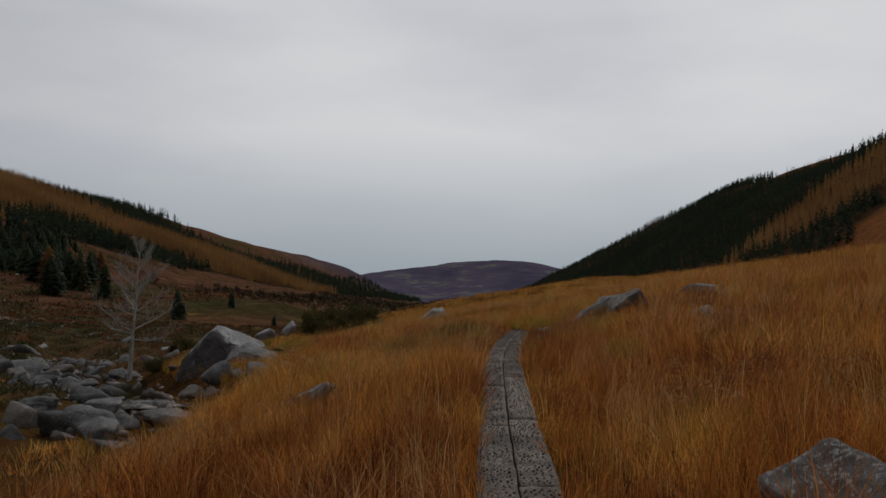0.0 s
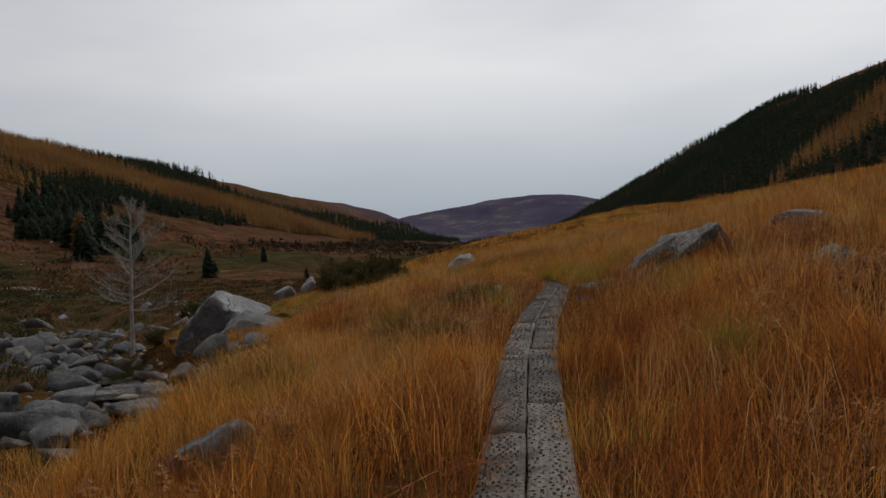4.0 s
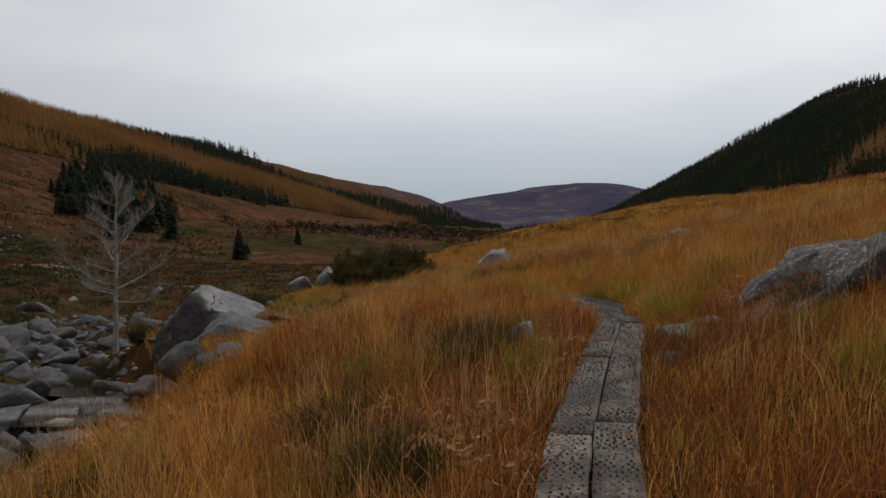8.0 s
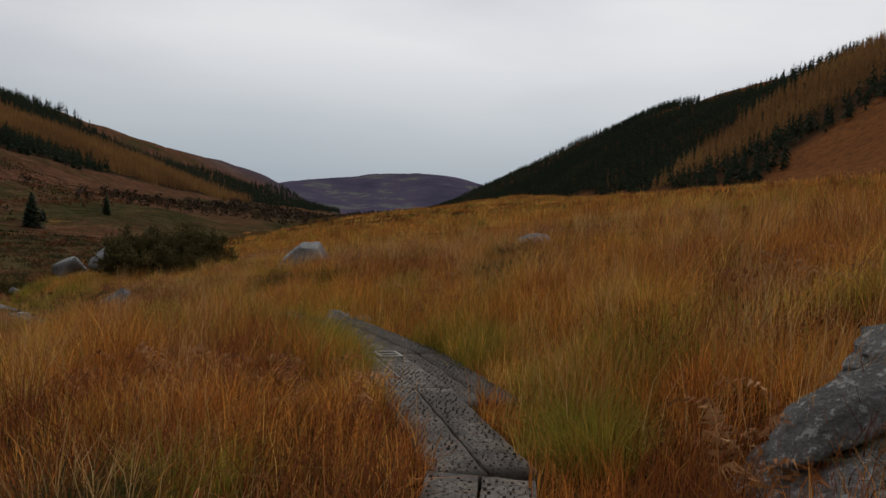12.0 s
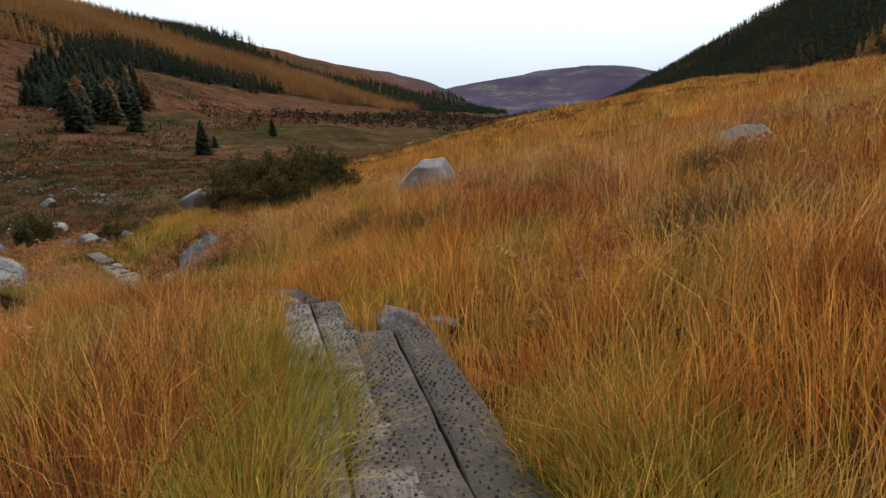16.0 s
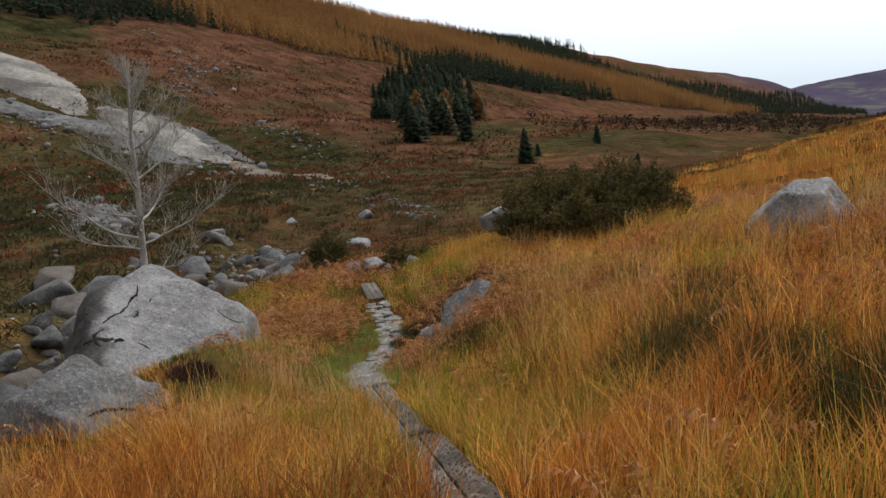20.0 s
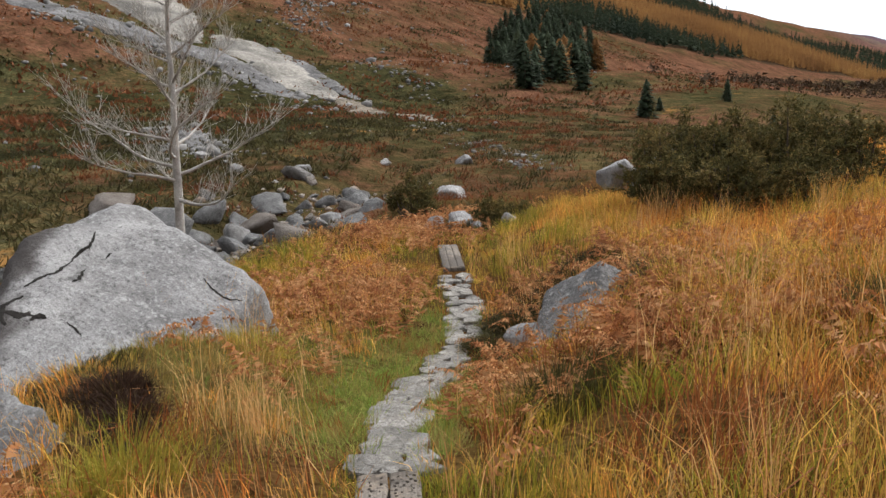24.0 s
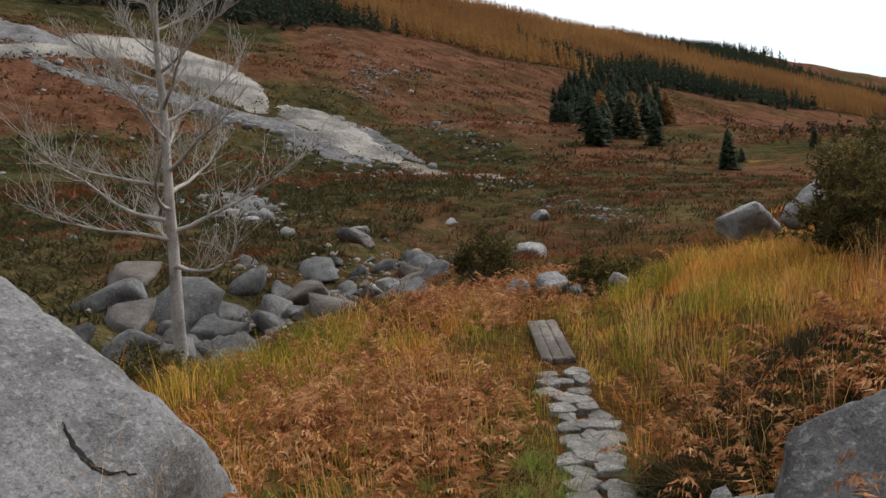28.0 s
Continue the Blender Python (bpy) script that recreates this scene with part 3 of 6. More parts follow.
# ---------------------------------------------------------------- rocks
def rock_mesh(name, size, planes=(), seed=0, rough=0.05, subdiv=4, sharp=9.0, cuts=10, absolute=False):
    """A weathered block: a ball cut by planes whose edges are rounded, then roughened. Planes: (nx, ny, nz, distance), in shares of size."""
    bm = bmesh.new()
    bmesh.ops.create_icosphere(bm, subdivisions=subdiv, radius=1.0)
    r = random.Random(seed)
    own = [Vector(p[:3]).normalized() * (1 / p[3]) for p in planes]
    for _ in range(cuts):
        v = Vector((r.gauss(0, 1), r.gauss(0, 1), r.gauss(0, 0.8))).normalized()
        own.append(v * (1 / r.uniform(0.72, 1.05)))
    off = Vector((seed * 3.7, seed * 1.3, seed * 2.1))
    for v in bm.verts:
        d = v.co.normalized()
        s = sum(math.exp(min(sharp * 3 * (d.dot(p) - 1), 60)) for p in own)
        soft = 1 + math.log(s + 1e-9) / (sharp * 3)
        rad = 1 / max(soft, 0.28)
        c = d * rad
        k = noise.fractal(c * 1.6 + off, 0.8, 2.1, 4) * rough * 1.6 + noise.fractal(c * 6 + off, 0.9, 2.2, 3) * rough * 0.5
        c = c * (1 + k)
        v.co = Vector((c.x * size[0], c.y * size[1], c.z * size[2]))
    if not absolute:
        for axis in range(3):
            lo, hi = min(v.co[axis] for v in bm.verts), max(v.co[axis] for v in bm.verts)
            for v in bm.verts:
                v.co[axis] = (v.co[axis] - (lo + hi) / 2) * 2 * size[axis] / (hi - lo)
    for f in bm.faces:
        f.smooth = True
    me = bpy.data.meshes.new(name)
    bm.to_mesh(me)
    bm.free()
    return me


def set_rock(name, x, y, size, label, material=M_ROCK, seed=0, turn=0.0, lift=0.25, planes=(), group="", tilt=0.0, category="rock", top=None, **kw):
    """A rock bedded in the ground; lift: how far its middle stands above it, in shares of its half height."""
    ob = thing(name, rock_mesh(name, size, planes, seed, **kw), material, label, category, group)
    ob.matrix_world = pose(x, y, float(ground_z(x, y)) + size[2] * lift if top is None else top - size[2], tilt, 0, turn)
    return ob


# the great split boulder above the stream: a long dome, steep towards the water
great = thing("great_boulder", rock_mesh("great_boulder", (1, 1, 1), ((0.41, -0.10, 0.906, 1.21), (-0.472, -0.799, 0.373, 1.80), (-0.686, -0.202, 0.699, 2.04), (-0.6, 0.5, 0.6, 2.0), (0.1, 0.85, 0.5, 1.20),
                                                                   (0.85, 0.5, -0.1, 0.93), (0.5, -0.85, 0, 2.55), (0, 0, -1, 1.5)), 3, 0.024, 6, 11.0, 0, True),
              M_GREAT, "great pale grey granite boulder, cracked and domed, above the stream", "boulder")
great.location = (-8.6, 33.9, -2.9)
slab = thing("split_slab", rock_mesh("split_slab", (1, 1, 1), ((0.35, -0.15, 0.92, 0.56), (0.45, 0.85, 0.2, 1.0), (-0.1, 0.9, 0.4, 0.70), (-0.4, -0.2, 0.9, 0.92), (0.9, -0.1, 0.3, 1.32), (0.25, -0.9, 0.35, 0.66), (-1, 0, 0.2, 1.3), (0, 0, -1, 0.9)), 8, 0.05, 6, 11.0, 0, True),
             M_ROCK, "grey granite slab split from the great boulder", "boulder")
slab.location = (-7.2, 31.2, -2.5)
# the layered boulder beside the boardwalk: a body, a cap layer and a mossy step down to its tip
wedge = base("wedge_boulder", (4.15, 18.1, 0.30), "grey lichened layered granite boulder in the grass beside the boardwalk", "boulder")
part("rock_body", rock_mesh("rock_body", (1, 1, 1), ((-0.56, 0.02, 0.83, 0.40), (-0.15, 0.3, 0.94, 0.56), (-0.2, -0.88, 0.40, 0.72), (0.85, 0, 0.5, 0.50), (0, 1, 0.1, 0.85), (0, 0, -1, 0.7), (-0.9, -0.4, -0.1, 1.05)), 12, 0.055, 6, 11.0, 0, True), M_DARK_FRONT, wedge)
for name, at, size, turn, seed in (("rock_layer", (-0.15, 0.78, 0.36), (0.5, 0.2, 0.08), (4, -14, 4), 13), ("rock_layer", (-0.62, 0.52, 0.13), (0.52, 0.20, 0.09), (4, -34, 8), 14)):
    ob = part(name, rock_mesh(name, size, (), seed, 0.05, 4, 9.0, 8), M_WEDGE, wedge)
    ob.matrix_local = pose(*at, *turn)
set_rock("path_boulder", 2.3, 4.1, (0.70, 0.55, 0.42), "grey speckled granite rock beside the boardwalk", M_WEDGE, 21, 20, 0.1, ((0.5, -0.2, 0.8, 0.7),), subdiv=5)
meadow = thing("meadow_rock", rock_mesh("meadow_rock", (1, 1, 1), ((0.05, -0.15, 0.98, 0.50), (-0.7, 0, 0.72, 0.53), (-0.1, -0.9, 0.42, 0.50), (0.8, -0.1, 0.5, 0.52), (0, 1, 0.2, 0.6), (-0.5, -0.6, 0.5, 0.62), (-0.8, -0.5, -0.1, 0.8), (0, 0, -1, 0.8)), 31, 0.07, 5, 10.0, 0, True),
               M_ROCK, "grey flat-topped granite rock standing in the tall grass", "rock")
meadow.location = (-0.27, 38.0, -1.17)
bank = thing("bank_rock", rock_mesh("bank_rock", (1, 1, 1), ((-0.27, -0.63, 0.73, 0.42), (-0.5, 0.75, 0.45, 0.31), (0.75, -0.1, 0.6, 0.40), (0.9, -0.3, 0.2, 0.75), (0, -1, 0, 0.85), (-0.85, -0.3, 0.1, 0.62), (0, 0, -1, 0.8)), 43, 0.055, 6, 11.0, 0, True),
             M_ROCK, "sloping grey granite slab in the bank above the stone path", "rock")
bank.location = (-5.1, 36.95, -2.5)
for i, (x, y, s) in enumerate(((-5.85, 36.75, 0.24), (-5.6, 37.1, 0.2), (-6.1, 36.95, 0.15))):
    set_rock("bank_stone", x, y, (s * 1.3, s * 0.8, s * 0.8), "pale broken stone beside the sloping slab", M_PALE, 320 + i, 40 + i * 30, 0.7, group="stones beside the slab", subdiv=3, category="stone", sharp=13.0)
set_rock("flat_rock", 5.3, 33.9, (0.75, 0.5, 0.3), "low pale rock lying in the grass", M_PALE, 51, 0, 0.6, top=0.16)
set_rock("gorse_rock", -11.3, 50.2, (0.7, 0.62, 0.7), "rounded pale granite rock beside the gorse", M_PALE, 61, 0, 0.5, top=-2.5)
set_rock("gorse_rock", -9.6, 49.2, (0.42, 0.42, 0.5), "rounded pale granite rock beside the gorse", M_PALE, 62, 0, 0.85, top=-1.98)
set_rock("low_rock", -1.75, 10.9, (0.38, 0.3, 0.24), "small grey rock half sunk in grass", M_ROCK, 71, 0, 0.5)
set_rock("long_rock", -8.3, 24.2, (1.2, 0.6, 0.45), "long pale grey rock at the edge of the stream bank", M_ROCK, 72, 0, 0.7)
set_rock("grass_rock", 4.75, 13.9, (0.5, 0.4, 0.36), "grey lichened rock among the grass", M_WEDGE, 73, 0, 0.1)
set_rock("grass_rock", 6.1, 18.6, (0.62, 0.4, 0.28), "low pale rock among the grass", M_WEDGE, 74, 0, 0.45)
for i, (x, y, s) in enumerate(((2.4, 17.85, 0.25), (2.72, 18.25, 0.21), (2.1, 17.2, 0.13), (0.98, 26.5, 0.2), (1.32, 26.45, 0.11), (0.72, 26.65, 0.12), (0.75, 18.25, 0.3))):
    set_rock("edge_stone", x, y, (s * 1.2, s, s * 0.7), "small pale stone at the edge of the boardwalk", M_PALE, 80 + i, i * 40, 0.5, group="stones beside the boardwalk", subdiv=3, category="stone")
for i, (x, y, s) in enumerate(((-12.2, 43.0, 0.24), (-11.7, 43.25, 0.28), (-11.2, 43.2, 0.16), (-10.7, 43.8, 0.22))):
    set_rock("kerb_stone", x, y, (s, s * 0.9, s), "pale stone in a row beyond the plank bridge", M_PALE, 90 + i, i * 50, 0.5, group="row of pale stones", subdiv=3, category="stone")
for i, (x, y, s) in enumerate(((-20.0, 47.5, 0.5), (-17.5, 50.5, 0.55), (-24, 60, 0.5), (-30, 55, 0.4), (-38, 55, 0.4), (-32, 63, 0.4))):
    set_rock("moor_rock", x, y, (s * 1.1, s * 0.8, s * 0.6), "pale rock lying in the heather across the stream", M_PALE, 110 + i, i * 70, 0.45, group="rocks in the heather", subdiv=3)

for i, (x, y, s) in enumerate(((-10.2, 22.9, 0.95), (-10.9, 25.2, 0.8), (-9.3, 21.4, 0.6), (-12.4, 24.2, 0.75), (-8.7, 20.6, 0.4), (-13.4, 22.6, 0.6))):
    set_rock("bank_boulder", x, y, (s * 1.25, s * 0.9, s * 0.6), "grey-brown boulder half sunk in the stream bank", M_BED, 130 + i, i * 47, 0.3, group="boulders in the bank", subdiv=4, category="boulder")

# stream boulders: eight shapes, many places
BED = [rock_mesh("stream_boulder", (1.0, 0.78, 0.62), (), 200 + i, 0.05, 3, 9.0, 9) for i in range(8)]
for me in BED:
    me.materials.append(M_BED)
r = random.Random(5)
placed = []
GIVEN = [(-23.6, 41.0, 1.15), (-22.7, 42.2, 1.2), (-21.8, 40.9, 0.8), (-22.6, 43.6, 0.85), (-21.1, 42.4, 0.7), (-21.7, 44.7, 0.75), (-22.3, 46.1, 0.8), (-23.2, 47.0, 0.7), (-20.3, 41.3, 0.6), (-20.3, 43.6, 0.6), (-24.8, 42.6, 0.9), (-19.0, 40.2, 0.75), (-11.0, 25.2, 0.7), (-14.9, 33.4, 0.8), (-16.6, 35.6, 0.85), (-16.4, 40.2, 0.6), (-12.6, 28.9, 1.05), (-10.9, 30.7, 0.62), (-17.6, 39.0, 0.7), (-10.6, 23.9, 0.8), (-15.4, 41.8, 0.9), (-14.6, 42.6, 0.75)]
OPEN_WATER = ((-12.9, 31.4, 1.0), (-11.6, 31.8, 0.8), (-11.7, 29.9, 1.0), (-9.1, 25.6, 0.75), (-10.4, 27.8, 0.7))
for i in range(2500):
    y = r.uniform(21, 54) if r.random() < 0.75 else r.gauss(41.5, 2.6)
    x = float(stream_x(y)) + r.gauss(0, 1.8)
    s = min(0.75, 0.22 + r.expovariate(4.0))
    if i >= len(GIVEN) and len(placed) >= 150 or i >= len(GIVEN) and abs(x - float(stream_x(y))) > 4.2:
        continue
    if i < len(GIVEN):
        x, y, s = GIVEN[i]
    elif any(math.hypot(x - a, y - b) < c + s * 0.7 for a, b, c in OPEN_WATER):
        continue
    elif any(math.hypot(x - a, y - b) < (s + c) * 0.62 for a, b, c in placed) or math.hypot(x + 9.2, y - 33.2) < 2.5 + s or math.hypot(x + 15.2, y - 38.4) < s + 0.35:
        continue
    placed.append((x, y, s))
    ob = tagged(new("stream_boulder", BED[len(placed) % 8]), "grey weathered granite boulder in the stream bed", "boulder", "stream boulders")
    ob.matrix_world = pose(x, y, float(ground_z(x, y)) + s * 0.22, r.uniform(-12, 12), r.uniform(-12, 12), r.uniform(0, 360)) @ Matrix.Diagonal((s, s, s, 1))


# cracks of the great boulder, as dark fissures laid over its face
from mathutils.bvhtree import BVHTree


def fissure(points, width, depth_way=(-0.5, 0.3, -0.8), seed=0, rock=None):
    """A ragged dark fissure through the given places, pressed onto the rock along depth_way."""
    rock = rock or great
    bm = bmesh.new()
    bm.from_mesh(rock.data)
    tree, home = BVHTree.FromBMesh(bm), rock.matrix_basis.inverted()
    bm.free()
    r = random.Random(seed)
    way = (home.to_3x3() @ Vector(depth_way)).normalized()
    line = []
    for a, b in zip(points[:-1], points[1:]):
        for k in range(7):
            p = Vector(a).lerp(Vector(b), k / 7) + Vector((r.gauss(0, 0.004), r.gauss(0, 0.004), r.gauss(0, 0.004)))
            hit, normal, _, _ = tree.ray_cast(home @ p - way * 3, way)
            if hit is not None:
                line.append((hit, normal))
    if len(line) < 3:
        return
    co, q = [], []
    for i, (h, nrm) in enumerate(line):
        along = (line[min(i + 1, len(line) - 1)][0] - line[max(i - 1, 0)][0]).normalized()
        side = along.cross(nrm).normalized() * width * (0.25 + 0.75 * math.sin(math.pi * (i + 0.6) / (len(line) + 0.2))) * r.uniform(0.8, 1.15)
        co += [h + side + nrm * 0.003, h + nrm * 0.010, h - side + nrm * 0.003]
        if i:
            b = (i - 1) * 3
            q += [(b, b + 1, b + 4, b + 3), (b + 1, b + 2, b + 5, b + 4)]
    part("fissure", mesh_of("fissure", co, q, np.full(len(q), 4)), M_CRACK, rock, "narrow black fissure")

fissure([(-9.17, 33.61, -1.3), (-9.19, 33.5, -1.43), (-9.21, 33.39, -1.48), (-9.23, 33.24, -1.58)], 0.02, (-0.94, 0.29, -0.17), 0)
fissure([(-9.19, 33.34, -1.67), (-9.19, 33.25, -1.75), (-9.21, 33.17, -1.76)], 0.018, (-0.94, 0.26, -0.21), 1)
fissure([(-7.84, 33.97, -1.7), (-7.79, 34.0, -1.81), (-7.71, 34.08, -1.93), (-7.6, 34.23, -1.98)], 0.015, (-0.85, 0.45, -0.27), 2)
fissure([(-9.24, 33.23, -1.58), (-9.26, 33.08, -1.64), (-9.3, 32.9, -1.68), (-9.31, 32.75, -1.73)], 0.022, (-0.95, 0.22, -0.2), 4)
fissure([(-8.08, 31.89, -1.6), (-8.01, 32.05, -1.57), (-7.83, 32.29, -1.67)], 0.024, (-0.84, 0.48, -0.25), 6)
fissure([(-8.24, 32.3, -1.53), (-8.3, 32.16, -1.6), (-8.29, 32.15, -1.69), (-8.24, 32.18, -1.78)], 0.028, (-0.82, 0.51, -0.24), 10)
fissure([(-8.29, 32.17, -1.64), (-8.21, 32.27, -1.71), (-8.16, 32.35, -1.68)], 0.034, (-0.82, 0.51, -0.24), 11)
fissure([(-8.15, 32.33, -1.75), (-8.12, 32.4, -1.72), (-8.07, 32.45, -1.76)], 0.03, (-0.82, 0.51, -0.24), 12)
fissure([(-7.98, 32.57, -1.81), (-7.92, 32.63, -1.88), (-7.87, 32.67, -1.95)], 0.012, (-0.82, 0.51, -0.24), 13)
fissure([(-8.04, 33.06, -1.25), (-8.06, 33.01, -1.31)], 0.012, (-0.82, 0.51, -0.24), 14)


fissure([(-6.67, 30.81, -2.01), (-6.61, 30.92, -1.98), (-6.51, 31.08, -2.01), (-6.35, 31.29, -2.08)], 0.030, (-0.84, 0.45, -0.32), 20, slab)
fissure([(-6.24, 31.05, -2.1), (-6.2, 31.13, -2.09), (-6.11, 31.23, -2.13)], 0.024, (-0.84, 0.45, -0.32), 21, slab)


# ---------------------------------------------------------------- boardwalk of old railway sleepers
def sleeper_mesh(length, width, seed):
    """A worn sleeper: rounded, uneven edges, slightly bowed, along y."""
    r = random.Random(seed)
    n, w, h = 14, width / 2, 0.13
    prof = [(-w, -h), (-w, -0.010), (-w + 0.007, -0.002), (-w * 0.45, 0.0), (w * 0.45, 0.0), (w - 0.007, -0.002), (w, -0.010), (w, -h)]
    co, loops, sizes = [], [], []
    for i in range(n + 1):
        y = (i / n - 0.5) * length
        for px, pz in prof:
            co.append((px + r.uniform(-1, 1) * 0.006, y + (r.uniform(-0.012, 0.012) if i in (0, n) else 0), pz + (r.uniform(-1, 1) * 0.006 if pz > -h else 0)))
    k = len(prof)
    for i in range(n):
        for j in range(k):
            loops += [i * k + j, i * k + (j + 1) % k, (i + 1) * k + (j + 1) % k, (i + 1) * k + j]
            sizes.append(4)
    loops += list(range(k))[::-1] + [n * k + j for j in range(k)]
    sizes += [k, k]
    return mesh_of("sleeper", co, np.array(loops)[::1], sizes)


def staple_mesh(length, width, seed):
    """Rows of staple heads that hold the wire netting down."""
    r = random.Random(seed)
    co, loops, sizes = [], [], []
    y = -length / 2 + 0.05
    row = 0
    while y < length / 2 - 0.04:
        x = -width / 2 + 0.022 + (row % 2) * 0.020
        while x < width / 2 - 0.02:
            if r.random() < 0.78:
                a, sx, sy = r.uniform(-0.5, 0.5), r.uniform(0.003, 0.0095), r.uniform(0.0018, 0.0040)
                cx, cy = x + r.uniform(-0.010, 0.010), y + r.uniform(-0.012, 0.012)
                b = len(co)
                for u, v, z in ((-sx, -sy, -0.004), (sx, -sy, -0.004), (sx, 0, 0.009), (-sx, 0, 0.009), (sx, sy, -0.004), (-sx, sy, -0.004)):
                    co.append((cx + u * math.cos(a) - v * math.sin(a), cy + u * math.sin(a) + v * math.cos(a), z))
                for f in ((0, 1, 2, 3), (3, 2, 4, 5)):
                    loops += [b + q for q in f]
                    sizes.append(4)
            x += 0.047
        y += 0.050
        row += 1
    return mesh_of("stapling", co, loops, sizes)


def lay_pair(a, b, width=0.268, gap=0.014, seed=0, stagger=(0.0, 0.0), label="weathered railway sleeper studded with staples, part of a boardwalk", wood=None):
    """Two sleepers side by side from a to b (x, y, z of the top)."""
    a, b = Vector(a), Vector(b)
    way = b - a
    yaw, pitch = math.degrees(math.atan2(-way.x, way.y)), math.degrees(math.atan2(way.z, math.hypot(way.x, way.y)))
    r = random.Random(seed)
    for side in (-1, 1):
        lo, hi = stagger if side > 0 else (0.0, 0.0)
        length = way.length + hi - lo - 0.004 - r.uniform(0, 0.012)
        ob = thing("sleeper", sleeper_mesh(length, width, seed * 2 + side), wood or M_TIMBER, label, "sleeper", "boardwalk sleepers")
        mid = (a + b) / 2 + way.normalized() * (lo + hi) / 2
        ob.matrix_world = pose(*mid, 0, 0, yaw) @ pose(0, 0, 0, pitch, r.uniform(-1.2, 1.2), 0) @ pose(side * (width + gap) / 2, r.uniform(-0.004, 0.004), r.uniform(-0.008, 0.004))
        part("stapling", staple_mesh(length, width, seed * 2 + side), M_STAPLE, ob, "rusty staple heads")["kind"] = "stuff"


run = [(0.20, -4.6, 0.0), (0.28, -2.2, 0.0), (0.32, 0.2, 0.0), (0.39, 2.6, 0.0), (0.50, 5.0, 0.0), (0.62, 7.4, 0.0), (0.77, 9.8, 0.0), (0.93, 12.2, -0.01),
       (1.17, 14.6, -0.03), (1.53, 17.0, -0.07), (1.90, 19.2, -0.12)]
turns = [((1.95, 19.25, -0.13), (1.72, 21.3, -0.25)), ((1.72, 21.3, -0.25), (1.37, 23.3, -0.41)), ((1.37, 23.3, -0.41), (0.80, 25.2, -0.57)), ((0.80, 25.2, -0.57), (0.02, 27.35, -0.74)),
         ((2.24, 20.9, -0.25), (1.88, 23.2, -0.41)), ((1.88, 23.2, -0.41), (0.97, 26.2, -0.62)), ((-0.05, 27.45, -0.78), (-0.72, 28.75, -0.99)), ((-0.78, 28.8, -1.01), (-2.25, 30.5, -1.50)), ((-2.35, 30.55, -1.53), (-4.15, 32.5, -2.0))]
for i, (a, b) in enumerate(zip(run[:-1], run[1:])):
    lay_pair(a, b, seed=10 + i, stagger=(0.7 * (i > 0) * (1 - 0.3 * (i % 3)), 0.7 * (i < len(run) - 2) * (1 - 0.3 * ((i + 1) % 3))))
for i, (a, b) in enumerate(turns):
    lay_pair(a, b, 0.268 if i < 6 else 0.17, seed=40 + i, **(dict(wood=M_MUDDY, label="dark muddy railway sleeper studded with staples, beside another pair") if i in (4, 5) else {}))
# a small frame of pale battens nailed over a worn patch
repair = base("repair_frame", (1.56, 23.0, -0.383), "small frame of pale battens nailed onto a worn sleeper", "wooden frame")
repair.matrix_world = pose(1.56, 23.0, -0.383, -4.5, 0, 10)
for x, y, w, l in ((-0.10, 0.0, 0.022, 0.34), (0.10, 0.0, 0.022, 0.34), (0.0, -0.155, 0.178, 0.022), (0.0, 0.0, 0.178, 0.022), (0.0, 0.155, 0.178, 0.022)):
    bm = bmesh.new()
    bmesh.ops.create_cube(bm, size=1.0, matrix=Matrix.Translation((x, y, 0.006)) @ Matrix.Diagonal((w, l, 0.016, 1)))
    bmesh.ops.bevel(bm, geom=bm.edges[:], offset=0.003, segments=1, affect="EDGES")
    me = bpy.data.meshes.new("batten")
    bm.to_mesh(me)
    bm.free()
    part("batten", me, M_BARK, repair)
# the short plank bridge at the end of the stones
for k in (-0.125, 0.0, 0.125):
    lay = thing("bridge_plank", sleeper_mesh(2.0, 0.118, 70 + int(k * 10)), M_TIMBER, "grey weathered plank of a short footbridge", "plank", "plank bridge")
    lay.matrix_world = pose(-9.55 + k * 0.75, 40.1 + k * 0.6, -3.0, -2, 0, 41)


# ---------------------------------------------------------------- stone path
def slab_mesh(r, w, l):
    """A flat irregular stone with a rounded upper edge."""
    n = r.randint(5, 7)
    ring = [((j + r.uniform(-0.3, 0.3)) / n * math.tau, r.uniform(0.72, 1.3)) for j in range(n)]
    co, loops, sizes = [], [], []
    for inset, z in ((1.0, -0.09), (1.0, -0.006), (0.95, 0.002), (0.5, 0.004)):
        for a, q in ring:
            co.append((math.cos(a) * w / 2 * q * inset, math.sin(a) * l / 2 * q * inset, z + r.uniform(-0.004, 0.004)))
    co.append((0, 0, 0.004))
    for k in range(3):
        for j in range(n):
            loops += [k * n + j, k * n + (j + 1) % n, (k + 1) * n + (j + 1) % n, (k + 1) * n + j]
            sizes.append(4)
    for j in range(n):
        loops += [3 * n + j, 3 * n + (j + 1) % n, 4 * n]
        sizes.append(3)
    me = mesh_of("flagstone", co, loops, sizes)
    me.polygons.foreach_set("use_smooth", [False for k in range(len(sizes))])
    return me


